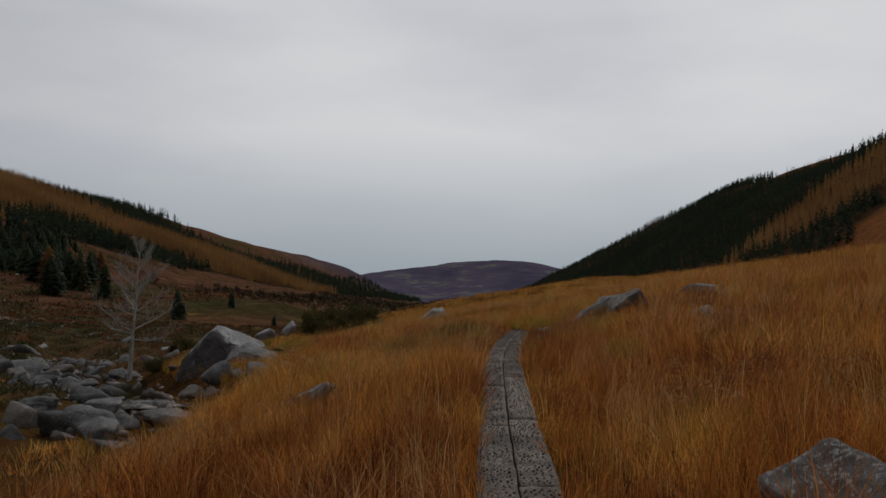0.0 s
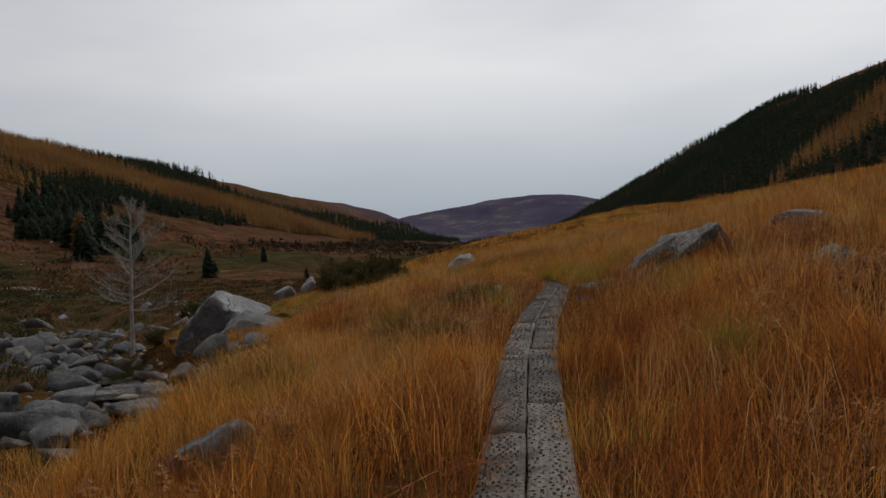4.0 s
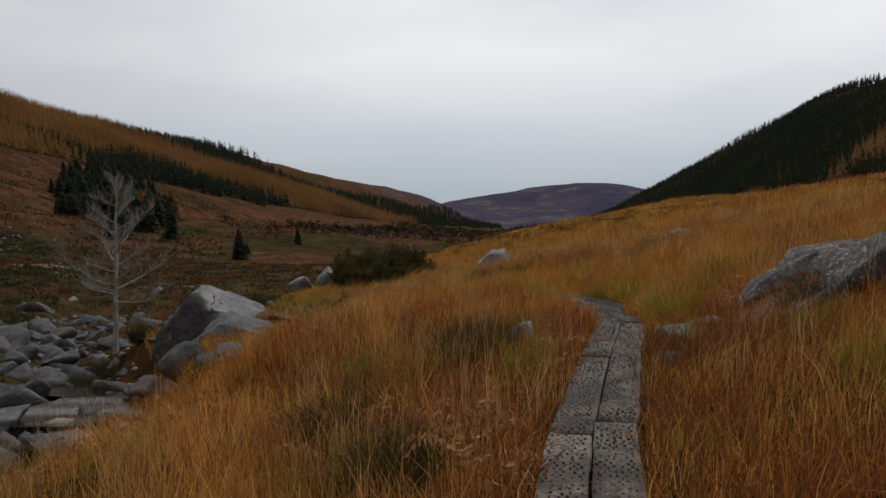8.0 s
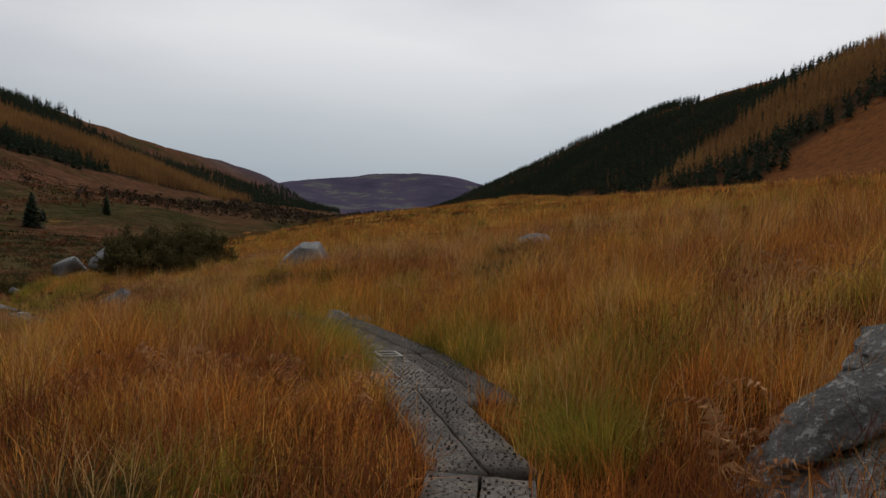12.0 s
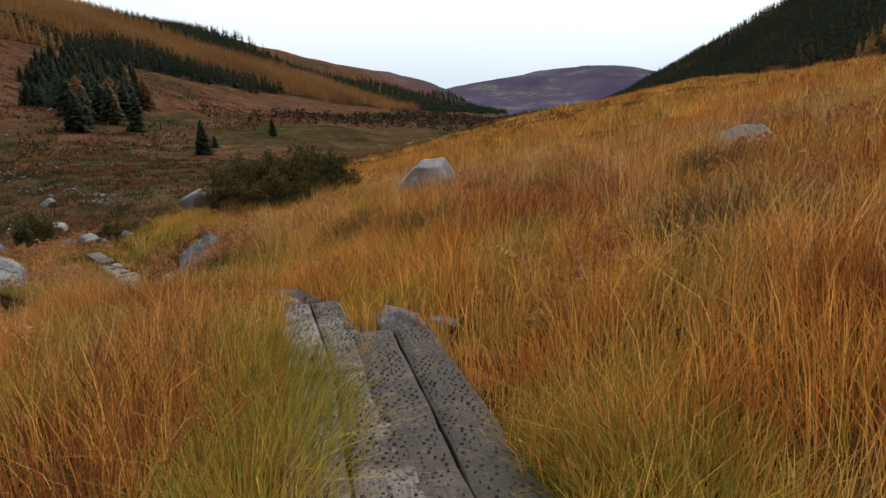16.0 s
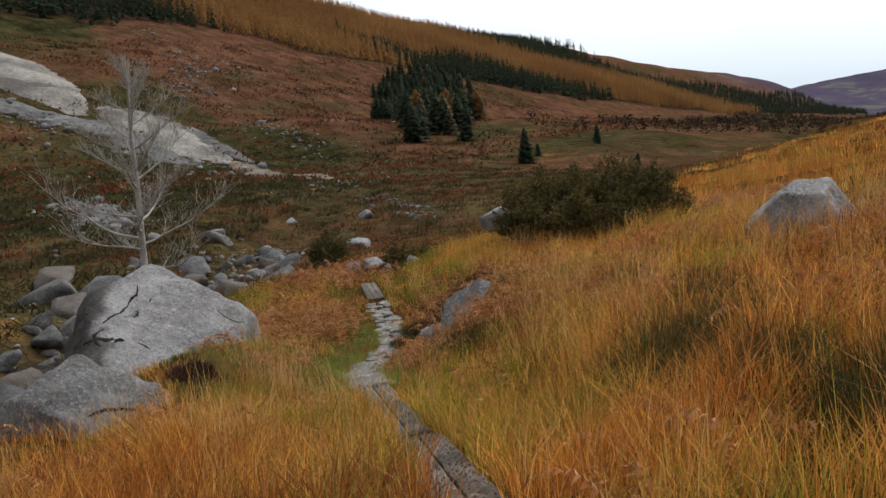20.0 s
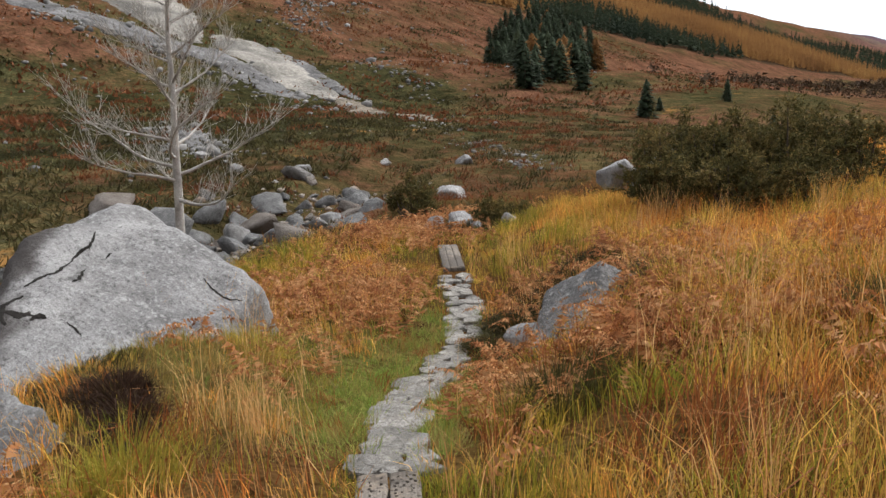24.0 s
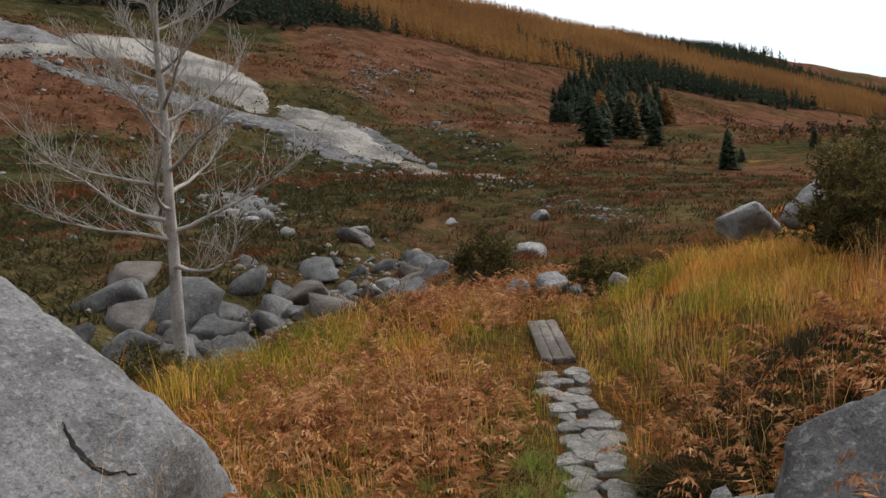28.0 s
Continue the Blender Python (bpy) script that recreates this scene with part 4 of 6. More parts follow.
stone_path = base("stone_path", (-6.0, 35.0, -2.7), "narrow path of flat pale irregular stones set in turf", "path", kind="structure")
r = random.Random(14)
SLABS = [slab_mesh(r, 0.27, 0.23) for _ in range(12)]
for me in SLABS:
    me.materials.append(M_FLAG)
at = LINE[13:19]
seg = np.hypot(*np.diff(at[:, :2], axis=0).T)
total, s = seg.sum(), 0.0
while s < total - 0.1:
    i = int(np.searchsorted(np.cumsum(seg), s))
    k = (s - seg[:i].sum()) / seg[i]
    mid, way = at[i] + (at[i + 1] - at[i]) * k, (at[i + 1] - at[i])[:2] / seg[i]
    two = r.random() < 0.9
    for side in (((-0.16, 0.0, 0.16) if r.random() < 0.4 else (-0.11, 0.11)) if two else (0.0,)):
        o = side + r.uniform(-0.03, 0.03)
        x, y = mid[0] + way[1] * o + r.uniform(-0.04, 0.04), mid[1] - way[0] * o + r.uniform(-0.05, 0.05)
        q = r.uniform(0.75, 1.3) if two else r.uniform(1.25, 1.5)
        ob = part("flagstone", SLABS[r.randrange(12)], M_FLAG, stone_path)
        yaw = math.degrees(math.atan2(-way[0], way[1]))
        ob.matrix_local = pose(x + 6.0, y - 35.0, mid[2] + 2.7 - 0.055 + r.uniform(-0.02, 0.01), r.uniform(-3, 3), r.uniform(-3, 3), yaw + r.uniform(0, 360)) @ Matrix.Diagonal((q, q * r.uniform(0.8, 1.1), 1, 1))
    s += r.uniform(0.19, 0.26)


# ---------------------------------------------------------------- bare tree by the stream
def tube(path, radii, sides=7):
    """A tapering tube round a bent line."""
    co, loops, sizes = [], [], []
    up = Vector((0.31, 0.2, 0.93))
    for i, (p, rad) in enumerate(zip(path, radii)):
        d = (path[min(i + 1, len(path) - 1)] - path[max(i - 1, 0)]).normalized()
        s = d.cross(up if abs(d.dot(up)) < 0.95 else Vector((1, 0, 0))).normalized()
        t = d.cross(s)
        for j in range(sides):
            a = j / sides * math.tau
            co.append(p + (s * math.cos(a) + t * math.sin(a)) * rad)
        if i:
            for j in range(sides):
                loops += [(i - 1) * sides + j, (i - 1) * sides + (j + 1) % sides, i * sides + (j + 1) % sides, i * sides + j]
                sizes.append(4)
    return co, loops, sizes


def join_tubes(name, tubes):
    co, loops, sizes = [], [], []
    for c, l, s in tubes:
        loops += [k + len(co) for k in l]
        co += c
        sizes += s
    return mesh_of(name, [tuple(c) for c in co], loops, sizes, True)


def limb(r, start, way, length, rad, droop, steps=7, wander=0.16):
    p, d, path, radii = Vector(start), Vector(way).normalized(), [], []
    for i in range(steps + 1):
        path.append(p.copy())
        radii.append(max(rad * (1 - i / steps * 0.86), 0.003))
        d = (d + Vector((r.gauss(0, wander), r.gauss(0, wander), r.gauss(0, wander) + droop))).normalized()
        p = p + d * (length / steps)
    return path, radii


def bare_tree(at, height, seed):
    r = random.Random(seed)
    tree = base("bare_tree", at, "leafless pale-barked young tree with upswept twigs beside the stream", "tree")
    path = [Vector((0.02 * math.sin(i * 1.3) + 0.038 * i, 0.015 * math.cos(i * 1.7) + 0.012 * i, height * i / 12)) for i in range(13)]
    radii = [0.095 * (1 - i / 12.5) ** 0.85 + 0.012 for i in range(13)]
    radii[0] = 0.125
    part("trunk", join_tubes("trunk", [tube(path, radii, 10)]), M_BARK, tree)
    for i in range(26):
        k = 0.30 + 0.67 * (i / 26) + r.uniform(-0.015, 0.015)
        f = k * 12
        at0 = path[int(f)].lerp(path[min(int(f) + 1, 12)], f - int(f))
        a = i * 2.4 + r.uniform(-0.3, 0.3)
        length = (2.5 - 1.9 * (k - 0.24) / 0.72) * r.uniform(0.75, 1.12)
        rise = 0.10 + 0.75 * (k - 0.25)
        bp, br = limb(r, at0, (math.cos(a), math.sin(a), rise), length, 0.042 * (1.15 - k) + 0.008, 0.055, 8, 0.09)
        branch = part("branch", join_tubes("branch", [tube(bp, br, 6)]), M_BARK, tree)
        twigs = []
        for j in range(2, 9):
            for _ in range(3 if j < 8 else 4):
                b = bp[j]
                d = (bp[j] - bp[j - 1]).normalized()
                w = d * 0.8 + Vector((r.gauss(0, 0.5), r.gauss(0, 0.5), r.uniform(0.1, 0.75)))
                tp, tr = limb(r, b, w, length * r.uniform(0.18, 0.40) + 0.08, 0.0075, 0.07, 5, 0.14)
                twigs.append(tube(tp, tr, 4))
                for q in (1, 2, 3, 4):
                    w2 = (tp[q] - tp[q - 1]).normalized() * 0.7 + Vector((r.gauss(0, 0.5), r.gauss(0, 0.5), r.uniform(0.0, 0.6)))
                    tp2, tr2 = limb(r, tp[q], w2, length * r.uniform(0.08, 0.17) + 0.05, 0.0042, 0.05, 3, 0.12)
                    twigs.append(tube(tp2, tr2, 3))
        part("twig_spray", join_tubes("twig_spray", twigs), M_TWIG, branch, "fine grey bare twigs")
    return tree


bare_tree((-15.2, 38.4, float(ground_z(-15.2, 38.4)) - 0.05), 6.9, 4)


# ---------------------------------------------------------------- conifers
def wood(name, spots, heights, material, label, forms, seed):
    """Many conifers joined: spots (x, y), heights."""
    r = np.random.RandomState(seed)
    co, tri, n = [], [], 0
    level = ground_z(spots[:, 0], spots[:, 1])
    for i, ((x, y), h) in enumerate(zip(spots, heights)):
        c, t = forms[r.randint(len(forms))]
        a = r.uniform(0, 6.283)
        wide = h * r.uniform(0.85, 1.2)
        z = level[i] - 0.02 * h
        co.append(np.stack([x + (c[:, 0] * math.cos(a) - c[:, 1] * math.sin(a)) * wide, y + (c[:, 0] * math.sin(a) + c[:, 1] * math.cos(a)) * wide, z + c[:, 2] * h], -1))
        tri.append(t + n)
        n += len(c)
    co, tri = np.concatenate(co), np.concatenate(tri)
    return thing(name, mesh_of(name, co, tri, np.full(len(tri), 3)), material, label, "forest", kind="stuff")


def scatter(x0, x1, y0, y1, gap, keep, seed):
    """Jittered places over a rectangle for which keep(x, y) holds."""
    r = np.random.RandomState(seed)
    gx, gy = np.meshgrid(np.arange(x0, x1, gap), np.arange(y0, y1, gap))
    p = np.stack([gx.ravel(), gy.ravel()], -1) + r.uniform(-0.45, 0.45, (gx.size, 2)) * gap
    return p[keep(p[:, 0], p[:, 1])]


def wood_edge(y):
    """x of the lower edge of the plantation across the stream."""
    return np.interp(y, (40, 120, 219, 235, 250, 310, 395, 500, 700, 1400), (-205, -196, -199, -190, -174, -170, -133, -125, -96, -40))


def left_larch(x, y):
    dark = ((x > wood_edge(y) - 40 - 14 * waves(x, y, 90, 21)) & (y > 305) & (y < 440)) | ((x < -236 + 6 * waves(x, y, 60, 22)) & (y > 590)) | (y < 222 + 0.3 * (x + 200) + 5 * waves(x, y, 40, 28))
    return (x < wood_edge(y) + 5 * waves(x, y, 40, 23)) & ~dark & (y < 690 + 0.9 * (x + 130))


def left_spruce(x, y):
    return (x < wood_edge(y) + 5 * waves(x, y, 40, 23)) & ~left_larch(x, y) & ((y < 760) | (x > -215 + 0.09 * (y - 700)))


def right_low(x):
    """y of the lower edge of the golden stand on the steep hillside."""
    return np.interp(x, (88, 97, 106, 118, 131, 155, 200), (238, 236, 225, 219, 210, 215, 235))


def right_larch(x, y):
    top = np.interp(x, (88, 96, 120, 145, 165, 205), (250, 257, 281, 290, 304, 318))
    return (x > 88) & (y > right_low(x) + 5 * waves(x, y, 24, 25)) & (y < top + 5 * waves(x, y, 30, 26))


def right_spruce(x, y):
    foot = np.interp(x, (85, 92, 104, 114, 130, 200), (184, 189, 197, 196, 191, 196))
    crest = (x > 180 + 4 * waves(x, y, 30, 29)) & (y > 340) & (y < 500)
    return (x > 88 + 5 * waves(x, y, 60, 27)) & (y > foot + 5 * waves(x, y, 30, 25)) & ~right_larch(x, y) & ~crest


def fuzzy_arrays(seed, count, width, droop, broad):
    """One conifer of height 1, seen far off: slim sprays set round a spire, rising or drooping."""
    r = np.random.RandomState(seed)
    co, tri = [], []
    for i in range(count):
        k = (i + r.uniform(0, 1)) / count
        rad, a = (width * (1 - k) ** 0.75 + 0.008) * r.uniform(0.55, 1.25), i * 2.4 + r.uniform(-0.6, 0.6)
        d, s = np.array((math.cos(a), math.sin(a), 0)), np.array((-math.sin(a), math.cos(a), 0))
        wide, z, n = rad * broad + 0.013, 0.05 + 0.9 * k, len(co)
        co += [d * rad * 0.8 + s * wide + (0, 0, z - droop * r.uniform(0.0, 0.06)), d * rad * 1.1 - s * wide * r.uniform(0.2, 1.0) + (0, 0, z - droop * r.uniform(0.0, 0.07)), d * rad * 0.1 + (0, 0, z + r.uniform(0.07, 0.19) * (1.2 - k))]
        tri.append((n, n + 1, n + 2))
    return np.array(co), np.array(tri)


LARCH = [fuzzy_arrays(300 + i, 30, 0.13, 0.2, 0.30) for i in range(10)]
SPRUCE = [fuzzy_arrays(320 + i, 18, 0.19, 1.0, 0.7) for i in range(10)]
rr = np.random.RandomState(9)
for name, area, gap, keep, forms, material, label, tall in (
        ("larch_wood", (-315, -90, 170, 720), 2.7, left_larch, LARCH, M_LARCH, "golden autumn larch plantation on the valley side", (6.5, 10.5)),
        ("spruce_wood", (-315, -90, 90, 720), 3.7, left_spruce, SPRUCE, M_SPRUCE, "dark green spruce plantation on the valley side", (6, 10)),
        ("far_spruce_wood", (-320, 20, 700, 1500), 8.0, left_spruce, SPRUCE, M_SPRUCE, "dark distant spruce wood down the valley", (7, 11)),
        ("larch_wood", (86, 235, 205, 400), 2.5, right_larch, LARCH, M_LARCH, "golden autumn larch stand on the steep hillside", (4, 6.5)),
        ("spruce_wood", (85, 215, 175, 620), 3.2, right_spruce, SPRUCE, M_SPRUCE, "dark green spruce plantation on the steep hillside", (4.4, 7.0)),
        ("far_spruce_wood", (60, 230, 620, 1400), 6.0, right_spruce, SPRUCE, M_SPRUCE, "dark distant spruce wood along the ridge", (4.5, 7))):
    spots = scatter(*area, gap, keep, len(name))
    wood(name, spots, rr.uniform(*tall, len(spots)), material, label, forms, 11)


def conifer(x, y, h, seed, material, label, category="tree"):
    """A single conifer: trunk and a crown of many drooping sprays."""
    r = np.random.RandomState(seed)
    z = float(ground_z(x, y))
    tree = base("conifer", (x, y, z - 0.1), label, category, "conifers on the slope")
    part("trunk", join_tubes("trunk", [tube([Vector((0, 0, 0)), Vector((0, 0, h * 0.5)), Vector((0, 0, h * 0.97))], [0.16, 0.09, 0.01], 6)]), M_TWIG, tree)
    co, tri = [], []
    lop = [r.uniform(0.75, 1.2) for _ in range(5)]
    for i in range(420):
        k = (i + r.uniform(0, 1)) / 420
        a = i * 2.39996 + r.uniform(-0.5, 0.5)
        zz, rad = h * (0.03 + 0.93 * k), h * 0.33 * (1 - k) ** 0.55 * r.uniform(0.4, 1.15) * lop[int(a / math.tau * 5) % 5] + 0.06
        d, s = np.array((math.cos(a), math.sin(a), 0)), np.array((-math.sin(a), math.cos(a), 0))
        wide, b, dip = rad * 0.2 + 0.06, len(co), 0.035 * h * r.uniform(-0.7, 1.3)
        co += [d * rad * 0.35 + (0, 0, zz + 0.045 * h), d * rad * 0.75 + s * wide + (0, 0, zz - dip * 0.4), d * rad + (0, 0, zz - dip), d * rad * 0.75 - s * wide + (0, 0, zz - dip * 0.4)]
        tri += [(b, b + 1, b + 2), (b, b + 2, b + 3)]
    part("crown", mesh_of("crown", co, tri, np.full(len(tri), 3)), material, tree)
    return tree


# the clump on the bracken slope: dense, broad below, running up to a narrower head
CLUMP = scatter(-165, -58, 136, 298, 4.3, lambda x, y: (np.abs(x - np.interp(y, (140, 150, 200, 260, 292), (-67, -72, -104, -136, -146))) < np.interp(y, (136, 150, 200, 240, 296), (2, 8, 13, 15, 6)) + 5 * waves(x, y, 20, 51)), 78)
r = random.Random(77)
for i, (x, y) in enumerate(CLUMP):
    larch = r.random() < (0.12 if x > np.interp(y, (140, 200, 290), (-66, -98, -140)) else 0.03)
    conifer(float(x), float(y), r.uniform(4.2, 7.5), 400 + i, M_LARCH if larch else M_NEAR_SPRUCE, "golden larch at the edge of the spruce clump" if larch else "dark green spruce in a clump on the bracken slope")
for i, (x, y, h) in enumerate(((-38.8, 115, 4.4), (-39.6, 116, 2.8), (-36.0, 134, 3.0), (-41.0, 124, 1.9), (-24.0, 112, 1.6))):
    conifer(x, y, h, 560 + i, M_NEAR_SPRUCE, "lone dark conifer at the foot of the slope")


# scrub and bare birches along the valley bottom
def scrub_arrays(seed):
    r = np.random.RandomState(seed)
    co, tri = [], []
    for i in range(46):
        d = r.normal(0, 1, 3)
        d[2] = abs(d[2])
        d /= np.linalg.norm(d)
        p = d * r.uniform(0.55, 1.0) * (0.5, 0.5, 0.95)
        a, b = r.normal(0, 0.13, 3), r.normal(0, 0.13, 3)
        n = len(co)
        co += [p, p + a, p + b]
        tri.append((n, n + 1, n + 2))
    return np.array(co), np.array(tri)


SCRUB = [scrub_arrays(600 + i) for i in range(6)]
spots = scatter(-75, 45, 110, 620, 5.6, lambda x, y: (x < -28 + 14 * waves(x, y, 60, 41) + 0.10 * (y - 200)) & (x > -70 + 16 * waves(x, y, 50, 42) - 0.04 * (y - 200)) & (y > 205 + 20 * waves(x, y, 30, 43)), 8)
wood("scrub_wood", spots, np.random.RandomState(4).uniform(1.0, 3.2, len(spots)), M_SCRUB, "dark leafless scrub along the valley bottom", SCRUB, 12)


# ---------------------------------------------------------------- grass and low plants
def blades(name, x, y, height, width, lean, seed, material, label, category, bend=0.5, segments=2, z=None, out=None, hue=None):
    """Blades of grass as bent, tapering strips; out: the way each leans from the heart of its tussock; hue: its place in the grass colours."""
    r = np.random.RandomState(seed)
    n = len(x)
    z = (ground_z(x, y) if z is None else z) - 0.02
    a = r.uniform(0, 6.283, n)
    swept = 2.2 * waves(x, y, 2.4, 72) + 1.2 * waves(x, y, 0.8, 73)
    way = np.stack([np.cos(a), np.sin(a)], -1) * (lean * np.abs(r.normal(0, 1, n)))[:, None] + np.stack([np.cos(swept), np.sin(swept)], -1) * (0.22 * lean + 0.05)
    if out is not None:
        way = way + out
    f = r.uniform(0, 6.283, n)
    side = np.stack([np.cos(f), np.sin(f)], -1) * (width / 2)[:, None]
    cols, b = [], np.stack([x, y], -1)
    m = b + way * 0.32 * height[:, None]
    t = b + way * (1.0 + bend * 0.3) * height[:, None]
    up_t = height * np.clip(1 - bend * 0.35 * (way ** 2).sum(-1), 0.35, 1)
    def v(p, h):
        return np.concatenate([p, (z + h)[:, None]], -1)
    if segments == 2:
        co = np.stack([v(b - side, 0), v(b + side, 0), v(m + side * 0.8, height * 0.55), v(m - side * 0.8, height * 0.55), v(t, up_t)], 1).reshape(-1, 3)
        k = np.arange(n)[:, None] * 5
        loops = np.concatenate([k + np.array((0, 1, 2, 3)), k + np.array((3, 2, 4))], 1)
        sizes = np.tile((4, 3), n)
    else:
        co = np.stack([v(b - side, 0), v(b + side, 0), v(t, up_t)], 1).reshape(-1, 3)
        loops, sizes = np.arange(n * 3), np.full(n, 3)
    me = mesh_of(name, co, loops, sizes)
    if hue is not None:
        me.attributes.new("hue", "FLOAT", "POINT").data.foreach_set("value", np.repeat(hue, len(co) // n).astype(np.float32))
    return thing(name, me, material, label, category, kind="stuff")


def sown(x0, x1, y0, y1, count, seed, clump=0.0):
    """Random places, gathered into tussocks when clump is given."""
    r = np.random.RandomState(seed)
    if not clump:
        return r.uniform(x0, x1, count), r.uniform(y0, y1, count)
    c = max(1, count // 22)
    cx, cy, pick = r.uniform(x0, x1, c), r.uniform(y0, y1, c), r.randint(0, c, count)
    return cx[pick] + r.normal(0, clump, count), cy[pick] + r.normal(0, clump, count)


ROCKS = [(o.matrix_world.translation.x, o.matrix_world.translation.y, 0.8 * max(o.dimensions.x, o.dimensions.y) / 2) for o in scene.objects if o.get("category") in ("boulder", "rock")]
BOARDS = np.array([(*a[:2], *b[:2], 0.27) for a, b in zip(run[:-1], run[1:])] + [(*a[:2], *b[:2], 0.27 if i < 6 else 0.17) for i, (a, b) in enumerate(turns)]
                  + [(2.0, 21.3, 1.65, 23.25, 0.27), (1.65, 23.25, 1.15, 25.2, 0.27)] + [(*a[:2], *b[:2], 0.23) for a, b in zip(LINE[13:-2], LINE[14:-1])])


def clear(x, y, margin=0.27, rocks=True):
    """True where nothing solid lies."""
    ok, edge = np.ones(len(x), bool), 0.045 * waves(x, y, 1.1, 71) - 0.02
    for ax, ay, bx, by, half in BOARDS:
        k = np.clip(((x - ax) * (bx - ax) + (y - ay) * (by - ay)) / ((bx - ax) ** 2 + (by - ay) ** 2), 0, 1)
        ok &= np.hypot(x - ax - k * (bx - ax), y - ay - k * (by - ay)) > margin - 0.27 + half + edge
    if rocks:
        for a, b, c in ROCKS:
            ok &= np.hypot(x - a, y - b) > c * 0.8
    return ok


def bracken_share(x, y):
    """Where dead bracken takes the place of grass: round the stone path and in drifts."""
    near = 0.78 * np.exp(-((x + 8.9) ** 2 / 2.2 + (y - 36.4) ** 2 / 2.6)) + 0.26 * np.exp(-((x + 3.6) ** 2 / 2 + (y - 37.0) ** 2 / 2)) + 0.15 * np.exp(-((x + 12.5) ** 2 / 9 + (y - 43) ** 2 / 9))
    return np.clip(near + 0.16 * waves(x, y, 6, 31) + 0.22 * np.exp(-((x + 7.4) ** 2 / 2 + (y - 34.2) ** 2 / 2)), 0, 1)


def rust_share(x, y):
    """Patches of low rusty sedge and bilberry."""
    beside = 0.45 * np.exp(-((x - np.interp(y, LINE[:, 1], LINE[:, 0])) / 1.4) ** 2) * sstep(6, 9, y) * (1 - sstep(18, 21, y))
    beside = beside + 0.9 * np.exp(-((x - 2.9) ** 2 / 2.6 + (y - 15.6) ** 2 / 7)) + 0.8 * np.exp(-((x + 0.5) ** 2 / 2.4 + (y - 17.2) ** 2 / 9)) + 0.5 * np.exp(-((x + 1.4) ** 2 / 2.5 + (y - 33.5) ** 2 / 3)) + 0.75 * np.exp(-((x - 2.9) ** 2 / 2.2 + (y - 28.8) ** 2 / 1.6)) + 0.45 * np.exp(-((x - 1.6) ** 2 / 1.2 + (y - 31.6) ** 2 / 1.0))
    return sstep(0.15, 0.55, waves(x, y, 5.5, 36) + 0.5 * waves(x, y, 2.0, 37) + beside)


def turf_share(x, y):
    """Short green turf beside the stone path."""
    mid = np.interp(y, LINE[11:19, 1], LINE[11:19, 0])
    strip = (1.3 * np.exp(-((x - mid + 0.58) / 0.36) ** 2) + 0.75 * np.exp(-((x - mid - 0.42) / 0.25) ** 2)) * sstep(32.4, 33.4, y) * (1 - sstep(36.6, 38.2, y))
    return np.clip(strip + 0.16 * np.exp(-((x + 7.9) ** 2 / 2.2 + (y - 33.7) ** 2 / 1.8)), 0, 1)


rg = np.random.RandomState(3)


def grass_tone(x, y):
    """Place in the grass colours, from rust (0) over tawny and straw to green (1)."""
    d, _ = along_line(x, y)
    t = 0.45 + 0.14 * waves(x, y, 7.5, 91) + 0.16 * waves(x, y, 2.3, 92) + 0.10 * waves(x, y, 0.8, 93) - 0.12 * (1 - sstep(3, 15, y)) + 0.05 * sstep(8, 30, d) + 0.08 * sstep(24, 31, y) * np.exp(-(d / 9) ** 2) + 0.10 * sstep(35, 39, y) * np.exp(-(d / 6) ** 2) + 0.22 * sstep(23, 27, y) * sstep(0.15, 0.8, waves(x, y, 2.0, 99)) - 0.16 * sstep(23, 27, y) * sstep(0.3, 0.8, waves(x, y, 2.6, 100))
    t = t + 0.30 * np.exp(-(d / 0.6) ** 2) * sstep(-0.1, 0.5, waves(x, y, 3.2, 94)) * sstep(13, 18, y) * (1 - sstep(26, 29, y))
    t = t + 0.24 * np.exp(-(d / 2.4) ** 2) * sstep(28.5, 31.5, y) * sstep(-0.6, 0.5, waves(x, y, 2.6, 95)) + 0.10 * sstep(30, 34, y) * np.exp(-(d / 5) ** 2)
    return t


# dark rush tussocks: x, y, radius, height
RUSHES = ((-0.68, 15.7, 0.42, 0.5), (-0.05, 14.1, 0.34, 0.4), (0.05, 18.7, 0.36, 0.4), (0.3, 17.3, 0.4, 0.5), (3.4, 26.4, 0.7, 0.5), (1.9, 31.6, 0.5, 0.4), (-0.7, 33.1, 0.6, 0.45), (-7.9, 34.1, 0.2, 0.16), (-4.0, 34.2, 0.5, 0.35), (-0.5, 31.0, 0.5, 0.42), (-0.2, 31.8, 0.45, 0.38), (0.9, 29.6, 0.5, 0.42), (0.3, 30.4, 0.35, 0.36), (2.6, 33.5, 0.6, 0.4), (1.2, 35.2, 0.5, 0.36), (-2.2, 35.6, 0.4, 0.32), (4.2, 30.6, 0.6, 0.42))


